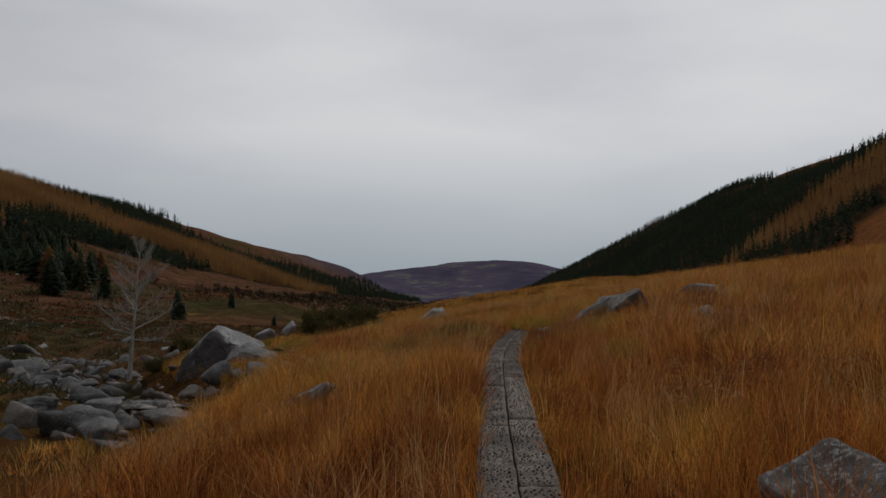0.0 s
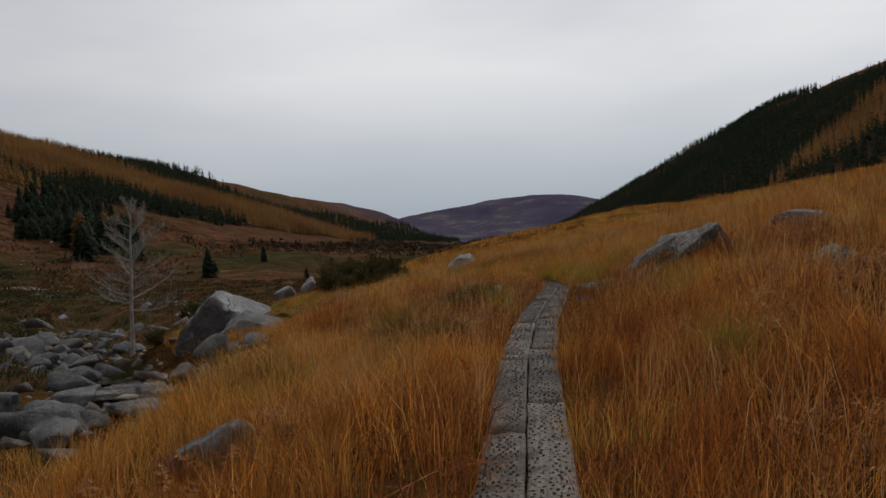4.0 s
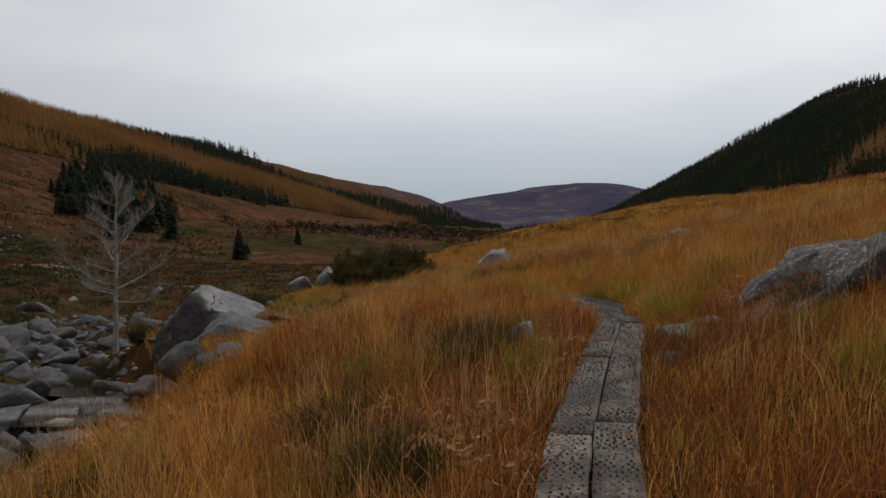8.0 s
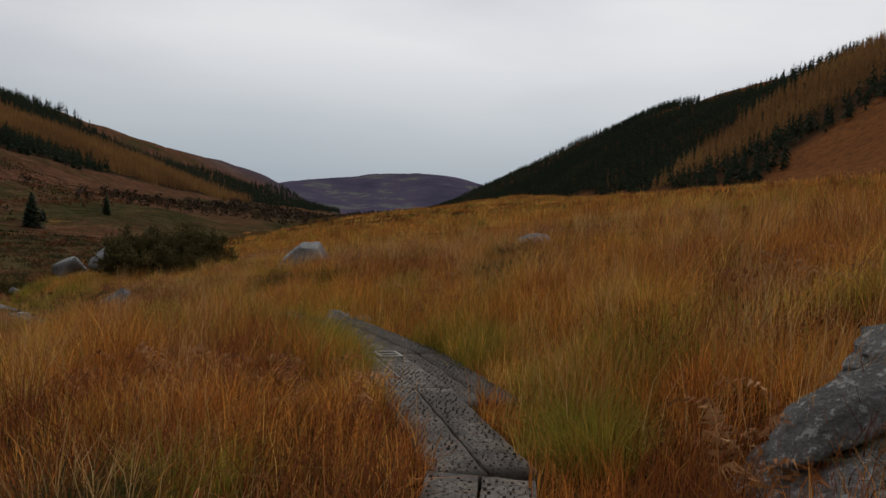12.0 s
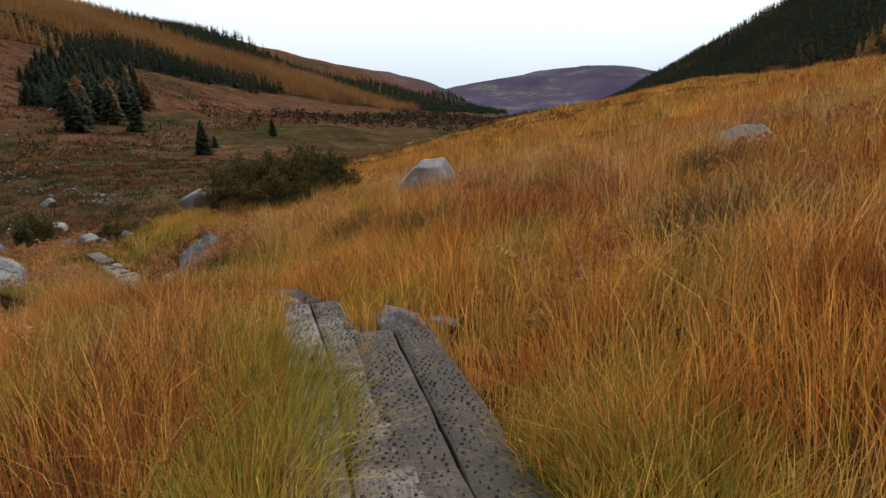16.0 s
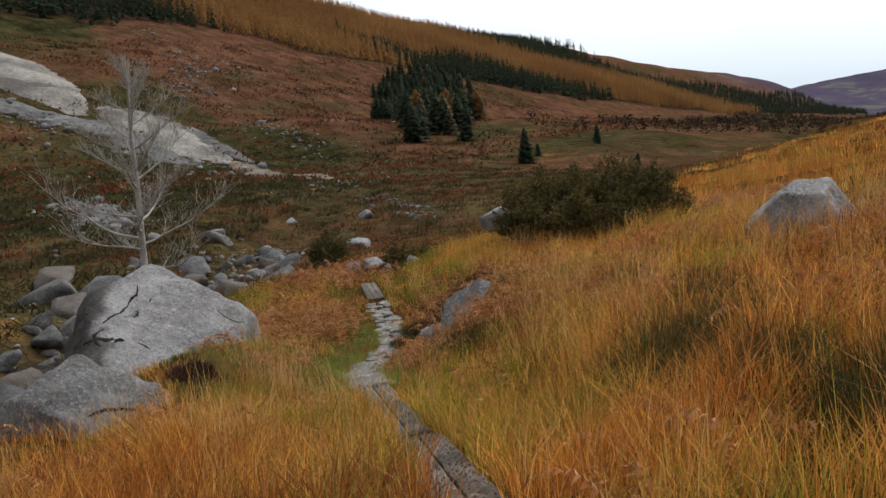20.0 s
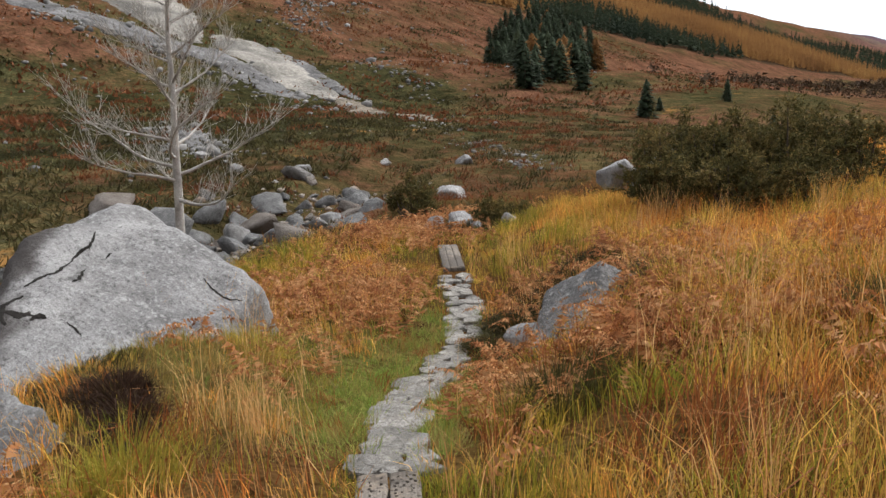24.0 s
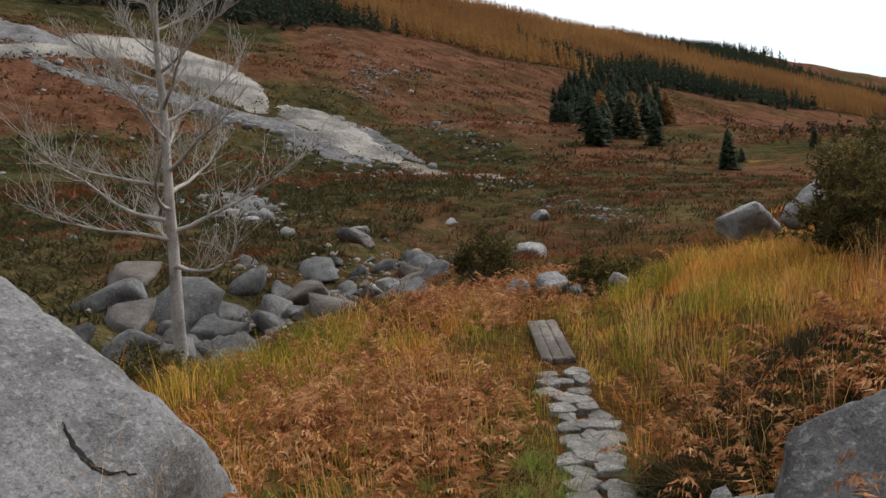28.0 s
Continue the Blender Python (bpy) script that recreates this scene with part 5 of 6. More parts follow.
def moor_grass(name, x0, x1, y0, y1, count, seed, tall, width, clump, segments, dmin, dmax, lean=0.24):
    """Tussocks of moor grass that spread from their hearts, and loose blades between them."""
    r = np.random.RandomState(seed)
    n = max(1, count // 44)
    cx, cy, pick = r.uniform(x0, x1, n), r.uniform(y0, y1, n), r.randint(0, n, count)
    big, tone = r.uniform(0.55, 1.35, n), grass_tone(cx, cy) + r.normal(0, 0.13, n)
    a, q = r.uniform(0, 6.283, count), np.sqrt(r.uniform(0, 1, count))
    loose = r.uniform(0, 1, count) < 0.24
    x = np.where(loose, r.uniform(x0, x1, count), cx[pick] + np.cos(a) * q * clump * big[pick])
    y = np.where(loose, r.uniform(y0, y1, count), cy[pick] + np.sin(a) * q * clump * big[pick])
    hue = np.where(loose, grass_tone(x, y) + r.normal(0, 0.06, count), tone[pick])
    size = np.where(loose, r.uniform(0.5, 0.95, count), 0.42 + 0.58 * big[pick])
    out = np.stack([np.cos(a), np.sin(a)], -1) * np.where(loose, 0.0, 0.50 * q ** 1.5)[:, None]
    d, _ = along_line(x, y)
    ok = (d >= dmin) & (d < dmax) & clear(x, y) & (x > stream_x(y) + 2.9 + 0.5 * waves(x, y, 4, 33) - 6.5 * (1 - sstep(18.5, 21.5, y)))
    for a, b, c, _ in RUSHES:
        ok &= np.hypot(x - a, y - b) > c * 0.8
    ok &= (y < 45.5) | (x > -9.5 + 6 * waves(x, y, 9, 38))
    ok &= r.uniform(0, 1, count) > np.maximum(np.maximum(bracken_share(x, y) * 0.85, turf_share(x, y) * 0.95), rust_share(x, y) * 0.55)
    x, y, d, hue, size, out = x[ok], y[ok], d[ok], hue[ok], size[ok], out[ok]
    h = r.uniform(0.6, 1.15, len(x)) * tall * size * (1 + 0.24 * waves(x, y, 3.2, 34) + 0.20 * waves(x, y, 1.1, 98)) * (0.62 + 0.22 * ((y > 26.8) & (y < 31.5)) + 0.16 * sstep(0.5, 1.1, d) + 0.22 * sstep(0.25, 1.1, d) * ((y < 26.8) | (y > 31.5))) * (1 - 0.25 * sstep(31, 34, y)) * (1 - 0.35 * sstep(-3.2, -5.5, x) * (y < 33)) * (1 - 0.5 * np.exp(-((x - 3.6) ** 2 / 0.9 + (y - 17.2) ** 2 / 1.6))) * (1 - 0.68 * np.exp(-((x + 7.0) ** 2 / 2.6 + (y - 34.1) ** 2 / 3.2))) * (1 - 0.62 * np.exp(-((x + 6.6) ** 2 / 1.3 + (y - 32.7) ** 2 / 0.9))) * (1 - 0.40 * np.exp(-((x + 0.6) ** 2 / 3 + (y - 17.6) ** 2 / 9))) * (1 - 0.35 * np.exp(-((x - 2.8) ** 2 / 2 + (y - 15.8) ** 2 / 6)))
    return blades(name, x, y, np.clip(h, 0.12, 1.1), r.uniform(0.7, 1.3, len(x)) * width, lean, seed + 1, M_GRASS, "tall tawny orange moor grass", "grass", 0.6, segments, out=out, hue=np.clip(hue, 0.02, 0.98))


moor_grass("moor_grass", -4, 7, -1, 33, 430000, 1, 0.50, 0.0052, 0.20, 2, 0.0, 2.6)
moor_grass("moor_grass", -13, 11, 0, 46, 470000, 2, 0.54, 0.0066, 0.22, 2, 2.2, 7.0)
moor_grass("moor_grass", -12, 2, 27, 48, 120000, 5, 0.44, 0.0065, 0.18, 2, 0.0, 3.5)
moor_grass("moor_grass", -22, 24, 4, 70, 300000, 3, 0.62, 0.016, 0.32, 1, 6.5, 30.0)
moor_grass("moor_grass", -30, 70, 30, 190, 210000, 4, 0.66, 0.055, 0.6, 1, 18.0, 200.0)

# thin dry stalks with pale heads that stand out of the grass
x, y = sown(-9, 12, 0, 42, 42000, 12, 0.12)
ok = clear(x, y, 0.33) & (x > stream_x(y) + 4) & (rg.uniform(0, 1, len(x)) > bracken_share(x, y) + turf_share(x, y)) & (waves(x, y, 4.5, 96) + 0.6 * waves(x, y, 1.4, 97) > -0.25)
x, y = x[ok], y[ok]
blades("grass_stalks", x, y, rg.uniform(0.45, 0.88, len(x)), rg.uniform(0.0030, 0.0052, len(x)), 0.34, 13, M_STALK, "thin dry straw-coloured grass stalks", "grass", 0.8, 2)

# low rusty sedge and bilberry in patches
x, y = sown(-8, 12, 3, 38, 120000, 14, 0.2)
ok = (rg.uniform(0, 1, len(x)) < rust_share(x, y)) & (turf_share(x, y) < 0.2) & clear(x, y, 0.32) & (x > stream_x(y) + 3.5)
x, y = x[ok], y[ok]
blades("rusty_sedge", x, y, rg.uniform(0.22, 0.55, len(x)), rg.uniform(0.007, 0.012, len(x)), 0.8, 15, M_RUST, "low rusty brown sedge and bilberry among the grass", "sedge", 0.6, 2)

# green turf
x, y = sown(-10, -4.2, 31.8, 38.6, 150000, 21)
ok = (rg.uniform(0, 1, len(x)) < turf_share(x, y)) & clear(x, y, 0.17)
x, y = x[ok], y[ok]
blades("green_turf", x, y, rg.uniform(0.04, 0.16, len(x)) * (1 + 0.5 * waves(x, y, 0.7, 23)), rg.uniform(0.005, 0.009, len(x)), 0.8, 22, M_TURF, "short green turf beside the stone path", "turf", 0.6, 1)


# a low olive and brown mat of moss and old grass between the great boulder and the path
x, y = sown(-9.2, -5, 31.6, 35.6, 60000, 28, 0.05)
ok = (rg.uniform(0, 1, len(x)) < 1.2 * np.exp(-((x + 6.9) ** 2 / 1.5 + (y - 33.2) ** 2 / 1.5))) & (turf_share(x, y) < 0.5) & clear(x, y, 0.2)
x, y = x[ok], y[ok]
blades("olive_mat", x, y, rg.uniform(0.05, 0.15, len(x)) * (1 + 0.5 * waves(x, y, 0.6, 29)), rg.uniform(0.005, 0.010, len(x)), 1.1, 30, M_MAT, "low olive-brown mat of moss and old grass beside the boulder", "moss", 0.6, 1)


# small dry tufts that break up the turf
x, y = sown(-10, -5, 32, 37, 9000, 25, 0.07)
ok = (turf_share(x, y) > 0.15) & (waves(x, y, 1.3, 26) > 0.1) & clear(x, y, 0.3)
x, y = x[ok], y[ok]
blades("turf_tuft", x, y, rg.uniform(0.08, 0.24, len(x)), rg.uniform(0.005, 0.008, len(x)), 0.8, 27, M_RUST, "small brown tufts in the turf", "turf", 0.6, 2)


# ---------------------------------------------------------------- dead bracken
def bracken(name, x, y, seed, size=(0.16, 0.44)):
    """Collapsed fern fronds: a bent rib with paired drooping leaflets."""
    r = np.random.RandomState(seed)
    n, k = len(x), 13
    z = ground_z(x, y)
    length, a = r.uniform(*size, n), r.uniform(0, 6.283, n)
    rise = r.uniform(0.25, 0.85, n)
    d = np.stack([np.cos(a), np.sin(a)], -1)
    s = np.stack([-np.sin(a), np.cos(a)], -1)
    co = []
    for i in range(k):
        for f, side in ((i / k, 0), (i / k + 0.045, 0), (i / k + 0.085, 1), (i / k, 0), (i / k + 0.045, 0), (i / k + 0.085, -1)):
            w = side * 0.28 * (1 - 0.85 * i / k) * length * r.uniform(0.7, 1.15, n)
            h = rise * length * np.sin(np.clip(f, 0, 1) * 2.3) * 0.8 - abs(side) * 0.06 * length + 0.06 + r.normal(0, 0.012, n)
            co.append(np.concatenate([np.stack([x, y], -1) + d * (f * length)[:, None] + s * w[:, None], (z + h)[:, None]], -1))
    co = np.stack(co, 1).reshape(-1, 3)
    return thing(name, mesh_of(name, co, np.arange(len(co)), np.full(len(co) // 3, 3)), M_BRACKEN, "rust-brown dead bracken fronds", "bracken", kind="stuff")


x, y = sown(-14, -1, 30, 48, 42000, 31)
ok = (rg.uniform(0, 1, len(x)) < bracken_share(x, y) * 1.1) & clear(x, y, 0.42) & (x > stream_x(y) + 2.4) & (rg.uniform(0, 1, len(x)) > turf_share(x, y) * 1.1)
bracken("dead_bracken", x[ok], y[ok], 32)
x, y = sown(-6, 8, 6, 40, 13000, 33)
ok = (waves(x, y, 3.5, 35) + 0.25 * sstep(24, 30, y) > 0.45) & clear(x, y, 0.5) & (x > stream_x(y) + 3)
bracken("dead_bracken", x[ok], y[ok], 34, (0.25, 0.5))


# ---------------------------------------------------------------- heather, rushes, gorse
def tussock(name, x, y, radius, height, count, material, label, category, seed, width=0.006, lean=0.5):
    r = np.random.RandomState(seed)
    a, q = r.uniform(0, 6.283, count), np.sqrt(r.uniform(0, 1, count)) * radius
    px, py = x + np.cos(a) * q, y + np.sin(a) * q
    ob = blades(name, px, py, height * r.uniform(0.5, 1.1, count) * (1 - 0.5 * (q / radius) ** 2), np.full(count, width), lean, seed, material, label, category, 0.5, 2)
    ob["kind"] = "stuff"
    return ob


for i, (x, y, q, h) in enumerate(RUSHES):
    tussock("rush_tussock", x, y, q, h * 1.35, 1300, M_RUSH, "dark green rush tussock in the grass", "rushes", 700 + i)
for i, (x, y, q, h) in enumerate(((-5.6, 37.6, 0.9, 0.35), (-6.2, 36.5, 0.35, 0.24), (-5.6, 35.9, 0.3, 0.2), (-6.4, 37.3, 0.4, 0.3), (-7.6, 32.5, 0.5, 0.16), (-6.9, 32.2, 0.4, 0.14), (-13.2, 32.8, 0.9, 0.45), (-12.0, 31.9, 0.5, 0.35), (-6.1, 38.4, 0.8, 0.35), (-4.4, 37.4, 0.7, 0.3), (-11.4, 43.6, 1.0, 0.4), (-13.5, 40.3, 1.1, 0.5), (-12.6, 38.6, 0.7, 0.4), (-14.4, 35.2, 1.2, 0.6), (-13.6, 34.0, 1.0, 0.5), (-15.6, 36.6, 1.0, 0.5), (4.0, 18.0, 0.7, 0.35))):
    tussock("heather", x, y, q, h, 2600, M_HEATHER, "dark brown-green heather clump", "heather", 720 + i, 0.012, 0.8)

r = random.Random(19)
for i in range(46):
    y = r.uniform(9, 34)
    x = float(np.interp(y, LINE[:, 1], LINE[:, 0])) + r.choice((-1, 1)) * (0.55 + r.expovariate(0.5))
    if bool(clear(np.array([x]), np.array([y]), 0.5)[0]):
        tussock("grass_tuft", x, y, r.uniform(0.16, 0.34), r.uniform(0.35, 0.62), 420, M_TUFT, "tuft of yellow-green grass among the tawny grass", "grass", 800 + i, 0.006, 0.55)
for i, (x, y) in enumerate(((2.75, 20.4), (2.85, 21.1), (2.6, 19.8), (3.1, 20.8), (0.98, 22.9), (0.8, 23.8), (2.55, 22.6), (2.45, 23.3), (2.25, 24.1), (1.05, 22.1), (1.0, 22.5), (0.95, 23.35), (0.82, 24.2), (0.62, 24.7), (0.4, 25.2))):
    tussock("grass_tuft", x, y, 0.4, 0.5, 600, M_TUFT, "tuft of yellow-green grass beside the boardwalk", "grass", 860 + i, 0.006, 0.5)

for i, (x, y, q, h) in enumerate(((-6.75, 32.3, 0.28, 0.24), (-6.4, 32.2, 0.26, 0.2), (-6.05, 32.0, 0.22, 0.18))):
    tussock("dead_heather", x, y, q, h, 1500, M_PEAT, "dark brown dead heather in the gap behind the split slab", "heather", 900 + i, 0.010, 0.8)
# heather, bracken and rough grass on the flat beyond the plank bridge
for name, material, count, low, high, tall, label, seed in (("heather_moor", M_HEATHER, 34000, 0.0, 9.0, 0.34, "dark heather on the flat beyond the bridge", 46), ("bracken_moor", M_MOOR_RUST, 34000, -0.55, 0.05, 0.36, "rusty bracken on the flat beyond the bridge", 47)):
    x, y = sown(-42, -4, 43, 105, count, seed, 0.3)
    v = waves(x, y, 8, 49) + 0.5 * waves(x, y, 3, 50)
    ok = (x > stream_x(y) - 3) & (x < -8.5 - 0.10 * (y - 45) + 3 * waves(x, y, 9, 38)) & (v > low) & (v < high) & clear(x, y, 0.4)
    x, y = x[ok], y[ok]
    blades(name, x, y, rg.uniform(0.5, 1.1, len(x)) * tall, 0.02 + np.hypot(x + 5, y - 32) * 0.0016, 1.1, seed, material, label, "moor plants", 0.4, 1)

# tufts of heather and dead bracken that roughen the hillside
for name, material, count, low, high, label, seed in (("slope_heather", M_HEATHER, 17000, -0.1, 9.0, "dark heather tufts on the hillside", 53), ("slope_bracken", M_MOOR_RUST, 20000, -9.0, 0.5, "brown dead bracken on the hillside", 54)):
    x, y = sown(-175, -48, 50, 330, count, seed, 1.6)
    v = waves(x, y * 0.6, 26, 55) + 0.6 * waves(x, y, 9, 56)
    ok = (v > low) & (v < high) & (x > wood_edge(y) + 2)
    x, y = x[ok], y[ok]
    blades(name, x, y, rg.uniform(0.25, 0.75, len(x)), rg.uniform(0.25, 0.7, len(x)), 1.2, seed, material, label, "moor plants", 0.4, 1)

# heather across the stream, thinning out up the slope
x, y = sown(-80, -14, 14, 125, 150000, 41, 0.45)
ok = (x < stream_x(y) - 2.6) & (waves(x, y, 19, 44) + 0.5 * waves(x, y, 6, 45) > -0.40) & (rg.uniform(0, 1, len(x)) < np.clip(1.3 - np.hypot(x + 5, y - 32) / 70, 0.15, 1))
x, y = x[ok], y[ok]
far = np.hypot(x + 5, y - 32)
blades("heather_moor", x, y, rg.uniform(0.18, 0.42, len(x)), 0.05 + far * 0.0024, 1.3, 42, M_HEATHER, "dark heather covering the far bank of the stream", "heather", 0.4, 1)
x, y = sown(-80, -14, 14, 125, 70000, 43, 0.45)
ok = (x < stream_x(y) - 2.6) & (waves(x, y, 19, 44) + 0.5 * waves(x, y, 6, 45) < -0.30)
x, y = x[ok], y[ok]
far = np.hypot(x + 5, y - 32)
blades("bracken_moor", x, y, rg.uniform(0.15, 0.35, len(x)), 0.04 + far * 0.0020, 1.3, 44, M_MOOR_RUST, "rusty bracken drifts among the heather", "bracken", 0.4, 1)


def gorse(x, y, wide, deep, tall, seed):
    """A dense gorse bush: many stems that end in bristling green sprays."""
    r = np.random.RandomState(seed)
    z = float(ground_z(x, y))
    bush = base("gorse_bush", (x, y, z), "dense dark green gorse bush among the grass", "bush")
    stems, co = [], []
    lobes = []
    for i in range(15):
        a, k = i * 2.4 + r.uniform(-0.5, 0.5), math.sqrt((i + 0.5) / 15)
        up = tall * 1.22 * (1 - 0.6 * k ** 2) * r.uniform(0.55, 1.05)
        lobes.append((np.array((math.cos(a) * k * wide / 2, math.sin(a) * k * deep / 2, up)), r.uniform(0.16, 0.30)))
    for c, q in lobes:
        stems.append(tube([Vector((c[0] * 0.3, c[1] * 0.3, -0.1)), Vector((c[0] * 0.8, c[1] * 0.8, c[2] * 0.5)), Vector(c)], [0.035, 0.022, 0.008], 5))
        for j in range(32):
            # a shoot that grows out and up from the lobe, bristling along its length
            d = r.normal(0, 1, 3)
            d[2] = abs(d[2]) * 0.8 + r.uniform(-0.25, 0.45)
            d /= np.linalg.norm(d)
            foot, long = c + r.normal(0, 0.4, 3) * q - (0, 0, q * r.uniform(0, 1.6)), r.uniform(0.5, 1.25) * q
            n = 26
            p = foot + d * np.linspace(0.1, 1, n)[:, None] * long + r.normal(0, 0.014, (n, 3))
            w = r.normal(0, 1, (n, 3)) + d * 0.9
            w = w / np.linalg.norm(w, axis=1)[:, None] * r.uniform(0.035, 0.085, (n, 1))
            s = np.cross(w, r.normal(0, 1, (n, 3)))
            s = s / np.linalg.norm(s, axis=1)[:, None] * 0.012
            co.append(np.stack([p - s, p + s, p + w], 1).reshape(-1, 3))
    co = np.concatenate(co)
    tri = np.arange(len(co)).reshape(-1, 3)
    part("stem", join_tubes("stem", stems), M_STEM, bush)
    part("foliage", mesh_of("foliage", co, tri, np.full(len(tri), 3)), M_GORSE, bush, "bristling dark green gorse sprays")


for i, (x, y, w, d, h) in enumerate(((-7.1, 43.6, 1.5, 1.4, 1.35), (-6.1, 45.2, 2.0, 1.8, 1.85), (-5.0, 44.4, 1.7, 1.6, 1.5), (-4.1, 44.3, 1.5, 1.3, 1.15), (-6.4, 44.1, 1.4, 1.3, 1.35), (-7.5, 45.2, 1.2, 1.2, 1.35), (-5.4, 45.9, 1.4, 1.3, 1.5), (-6.6, 42.6, 1.2, 1.1, 0.9), (-5.6, 42.9, 1.4, 1.2, 1.0), (-4.6, 43.2, 1.3, 1.1, 0.85), (-11.2, 44.2, 1.3, 0.9, 0.5), (-15.0, 45.5, 1.4, 1.2, 0.9), (-13.2, 37.0, 1.2, 1.0, 0.5))):
    gorse(x, y, w, d, h, 50 + i)


# ---------------------------------------------------------------- scree of the old workings on the far slope
def scree(name, line, widths, seed, label, material=None):
    """A tongue of pale rubble that lies on the slope along a line, with a ragged edge and loose stones."""
    r = np.random.RandomState(seed)
    pts = np.array(line, float)
    co, q, rows, cols = [], [], 110, 27
    seg = np.linspace(0, len(pts) - 1, rows)
    px, py, w = np.interp(seg, range(len(pts)), pts[:, 0]), np.interp(seg, range(len(pts)), pts[:, 1]), np.interp(seg, range(len(pts)), widths)
    dx, dy = np.gradient(px), np.gradient(py)
    ln = np.hypot(dx, dy)
    nx, ny = -dy / ln, dx / ln
    k = np.linspace(-1, 1, cols)[None, :] * 1.25
    x, y = px[:, None] + nx[:, None] * k * w[:, None], py[:, None] + ny[:, None] * k * w[:, None]
    rise = np.minimum(1, w / 5)[:, None] * (0.5 * (1 - k ** 2) + 0.12) - 0.4 * k ** 6
    rag = 0.14 * waves(x, y, 9, seed + 60) + 0.12 * waves(x, y, 3.5, seed + 61) + 0.10 * r.uniform(-1, 1, x.shape)
    end = np.minimum(np.arange(rows), np.arange(rows)[::-1])[:, None]
    z = ground_z(x, y) + rise + rag * np.minimum(1, w / 3)[:, None] - np.where(end < 2, 1.0, 0)
    co = np.stack([x, y, z], -1).reshape(-1, 3)
    a = np.arange(rows * cols).reshape(rows, cols)
    q = np.stack([a[:-1, :-1], a[1:, :-1], a[1:, 1:], a[:-1, 1:]], -1).reshape(-1, 4)
    return thing(name, mesh_of(name, co, q, np.full(len(q), 4), True), material or M_SCREE, label, "scree", kind="structure")


scree("scree_tongue", [(-137, 76), (-141, 88), (-147, 102), (-143, 111), (-130, 111), (-119, 109), (-111, 107)], (2.5, 3.5, 8, 11, 9, 5, 1.5), 1, "broad pale tongue of quarried rubble on the hillside")
scree("scree_tongue", [(-114, 117), (-107, 115), (-98, 112), (-89, 109), (-79, 107)], (5, 7, 5.5, 4, 1.2), 2, "pale sandy spoil tongue below the old workings")
scree("grey_scree", [(-136, 82), (-127, 90), (-116, 99), (-104, 104), (-94, 104), (-82, 102)], (1.5, 3, 4, 4, 3.5, 1.5), 3, "grey rubble along the foot of the spoil", M_RUBBLE)
scree("grey_scree", [(-172, 70), (-160, 80), (-149, 88), (-142, 94)], (6, 8, 6, 2), 7, "grey block scree beside the spoil", M_RUBBLE)
scree("grey_scree", [(-112, 123), (-101, 119), (-90, 114), (-78, 109.5)], (1.2, 2.0, 2.0, 0.8), 9, "grey rubble beside the sandy spoil", M_RUBBLE)
scree("sandy_spread", [(-80, 108), (-68, 101), (-57, 93), (-45, 85)], (2.2, 2.4, 1.6, 0.7), 11, "brown sandy gravel washed out below the spoil", M_GRIT)
scree("grey_scree", [(-53, 62.5), (-46, 60), (-38, 56)], (1.0, 1.6, 0.6), 13, "small spread of grey stones in the heather", M_RUBBLE)


# loose stones strewn over the far bank and the spoil
def strewn(name, x, y, size, material, label, seed):
    r = np.random.RandomState(seed)
    bm = bmesh.new()
    bmesh.ops.create_icosphere(bm, subdivisions=1, radius=1.0)
    form = np.array([v.co[:] for v in bm.verts])
    tri0 = np.array([[v.index for v in f.verts] for f in bm.faces])
    bm.free()
    co, tri, level = [], [], ground_z(x, y)
    for i in range(len(x)):
        c = form * r.uniform(0.65, 1.2, (len(form), 1)) * (r.uniform(0.8, 1.3), r.uniform(0.6, 1.0), r.uniform(0.4, 0.8))
        a = r.uniform(0, 6.283)
        c = np.stack([c[:, 0] * math.cos(a) - c[:, 1] * math.sin(a), c[:, 0] * math.sin(a) + c[:, 1] * math.cos(a), c[:, 2]], -1) * size[i]
        co.append(c + (x[i], y[i], level[i] + 0.15 * size[i]))
        tri.append(tri0 + i * len(form))
    co, tri = np.concatenate(co), np.concatenate(tri)
    return thing(name, mesh_of(name, co, tri, np.full(len(tri), 3)), material, label, "stones", kind="stuff")


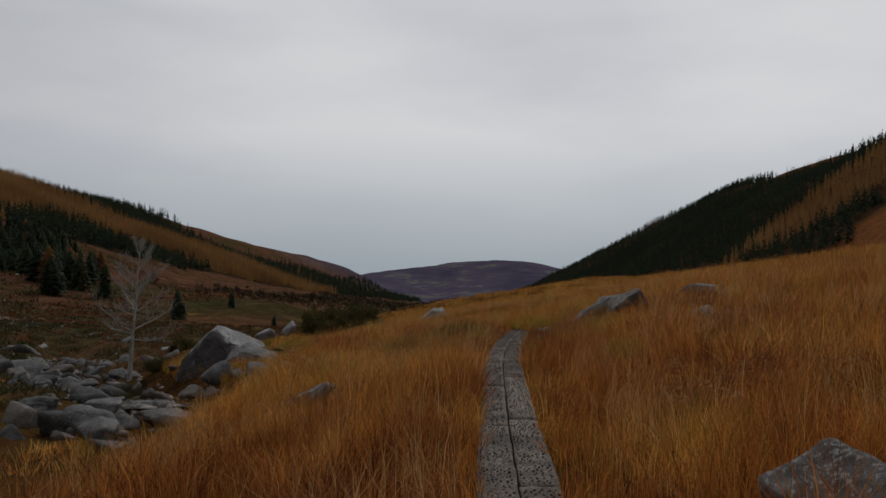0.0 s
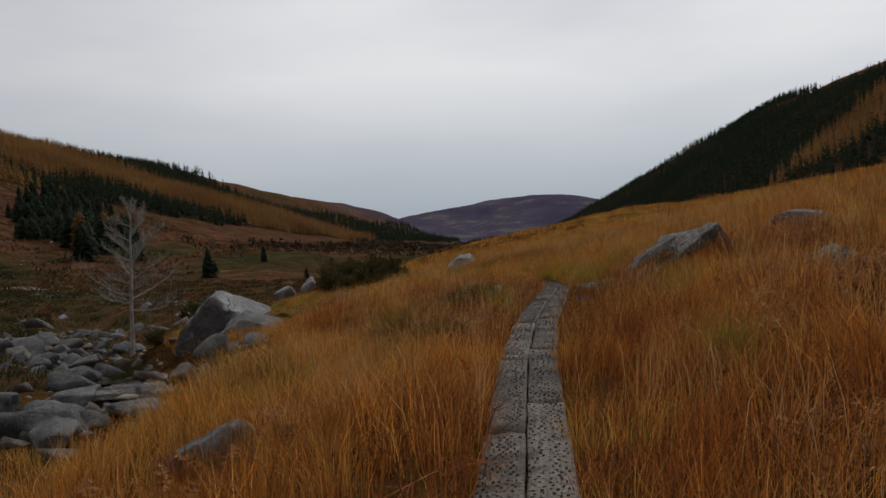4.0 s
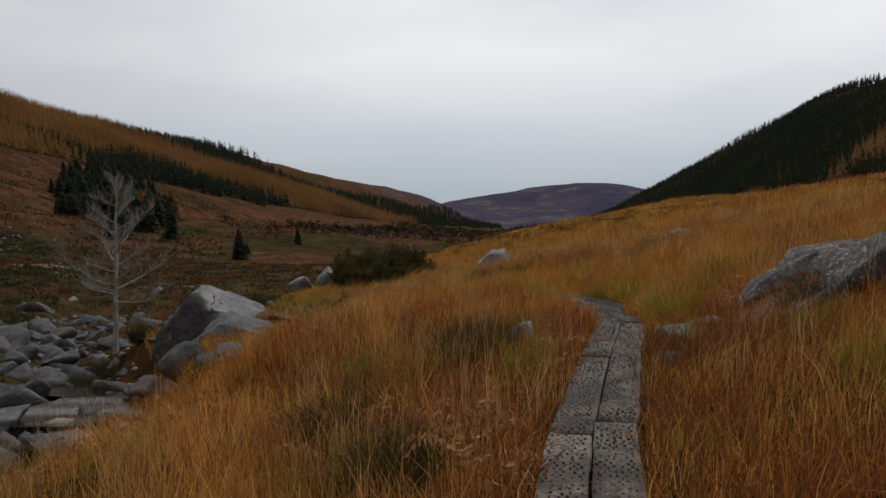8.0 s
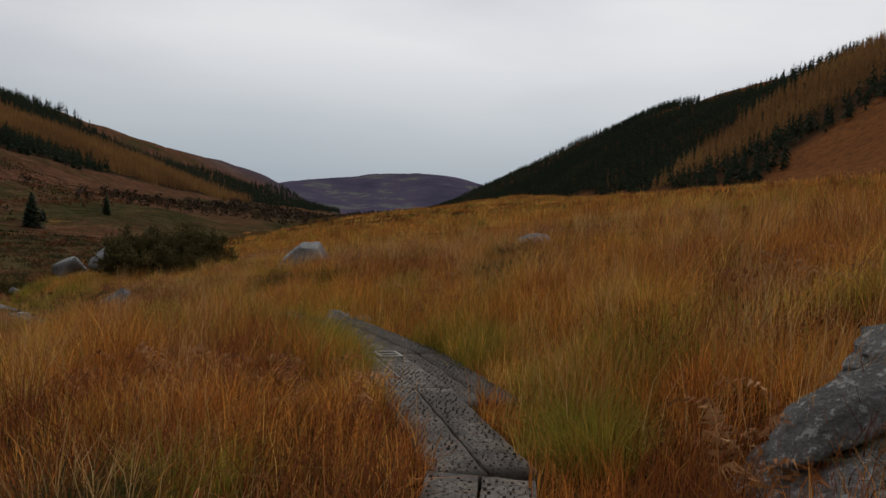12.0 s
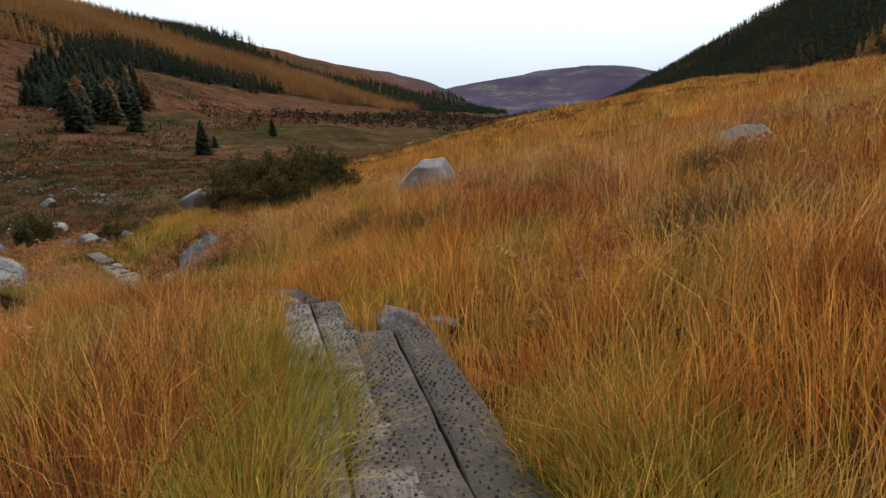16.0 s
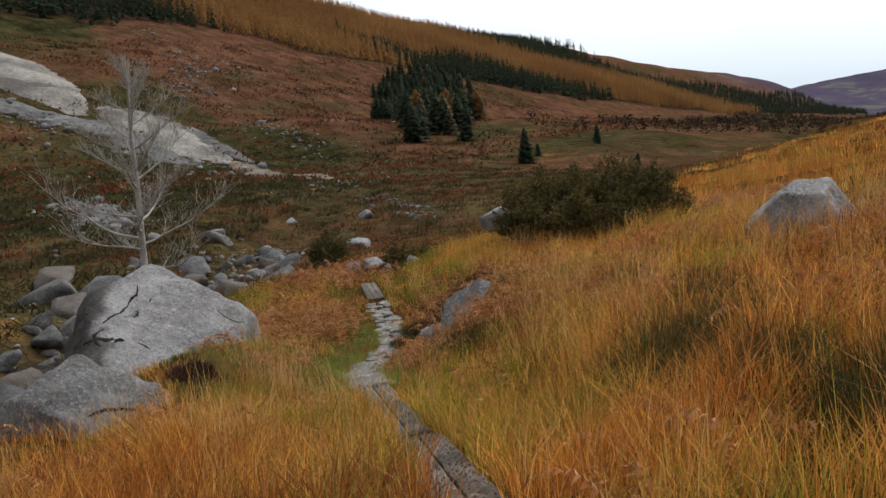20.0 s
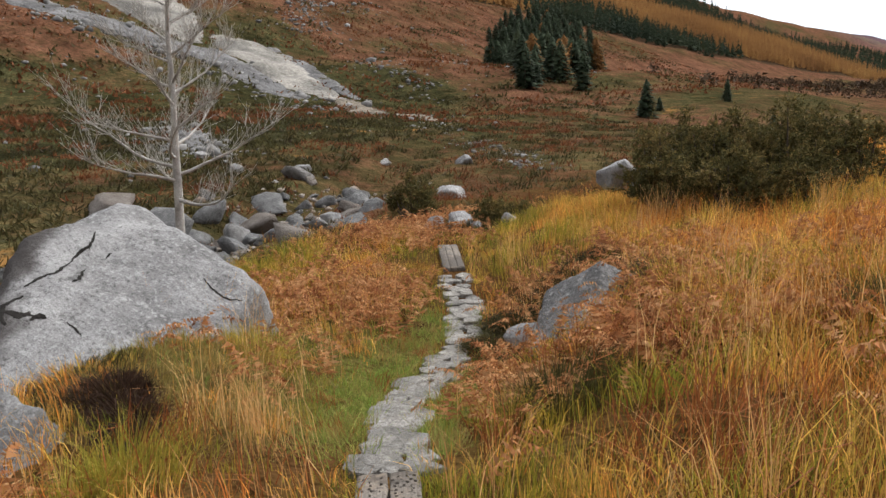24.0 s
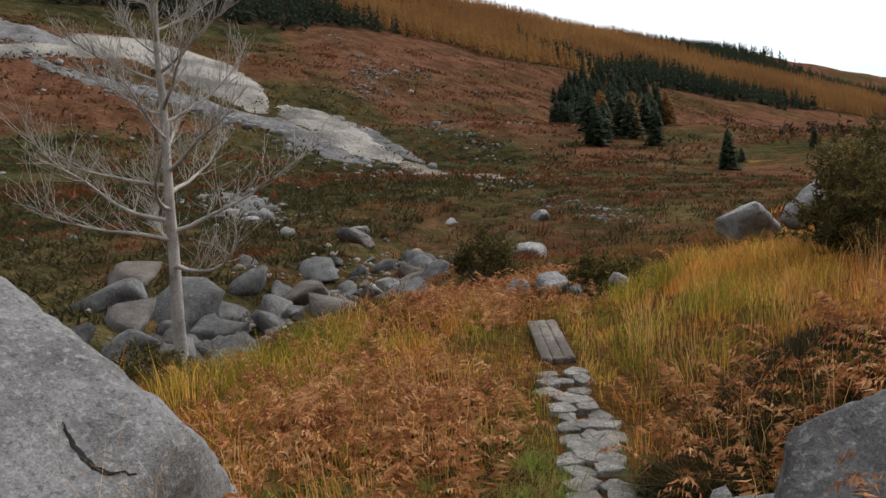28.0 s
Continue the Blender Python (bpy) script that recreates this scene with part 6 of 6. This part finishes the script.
x, y = sown(-130, -15, 15, 220, 1500, 61)
ok = (x < stream_x(y) - 2.0) & (waves(x, y, 30, 62) > -0.3) & ((y < 95) | (x < -75))
x, y = x[ok], y[ok]
strewn("loose_stones", x, y, np.random.RandomState(63).exponential(0.10, len(x)) + 0.06 + np.hypot(x, y - 30) * 0.0006, M_STRAY, "pale stones strewn over the heather slope", 64)
rs = np.random.RandomState(65)
k = rs.uniform(0, 1, 700)
x = np.interp(k, (0, 0.35, 0.7, 1), (-165, -128, -104, -76)) + rs.normal(0, 3, 700)
y = np.interp(k, (0, 0.35, 0.7, 1), (78, 90, 101, 104)) + rs.normal(0, 3.5, 700)
strewn("loose_stones", x, y, rs.exponential(0.22, 700) + 0.15, M_STRAY, "grey blocks lying along the spoil heaps", 66)

x, y = sown(-14, -8, 22, 56, 520, 67)
x = stream_x(y) + np.random.RandomState(68).normal(0, 1.6, len(y))
ok = np.hypot(x + 9.2, y - 33.2) > 2.4
strewn("stream_cobbles", x[ok], y[ok], np.random.RandomState(69).exponential(0.07, ok.sum()) + 0.06, M_COBBLE, "brown and grey cobbles in the stream bed", 70)


def stone_spread(name, line, width, count, size, label, seed):
    """Loose stones gathered along a line."""
    r = np.random.RandomState(seed)
    pts = np.array(line, float)
    k = r.uniform(0, len(pts) - 1, count)
    x = np.interp(k, range(len(pts)), pts[:, 0]) + r.normal(0, width, count)
    y = np.interp(k, range(len(pts)), pts[:, 1]) + r.normal(0, width, count)
    return strewn(name, x, y, r.exponential(size, count) + size * 0.6, M_STRAY, label, seed + 1)


stone_spread("grey_stones", [(-164, 180), (-146, 166), (-130, 148), (-118, 136)], 3.2, 380, 0.15, "grey stony patch among the bracken", 80)
stone_spread("grey_stones", [(-54, 62.5), (-46, 59.5), (-38, 55.5)], 1.3, 420, 0.10, "small spread of grey stones in the heather", 82)
stone_spread("pale_track", [(-72, 106), (-60, 97), (-50, 89), (-34, 74), (-25, 66), (-20, 60.5)], 0.8, 800, 0.045, "narrow pale stony track across the heather", 84)
stone_spread("grey_stones", [(-104, 138), (-88, 130), (-74, 122)], 2.6, 200, 0.12, "line of pale stones at the edge of the bracken", 86)
stone_spread("grey_stones", [(-190, 190), (-165, 185), (-140, 180)], 6.0, 160, 0.16, "pale stones on the upper bracken slope", 88)
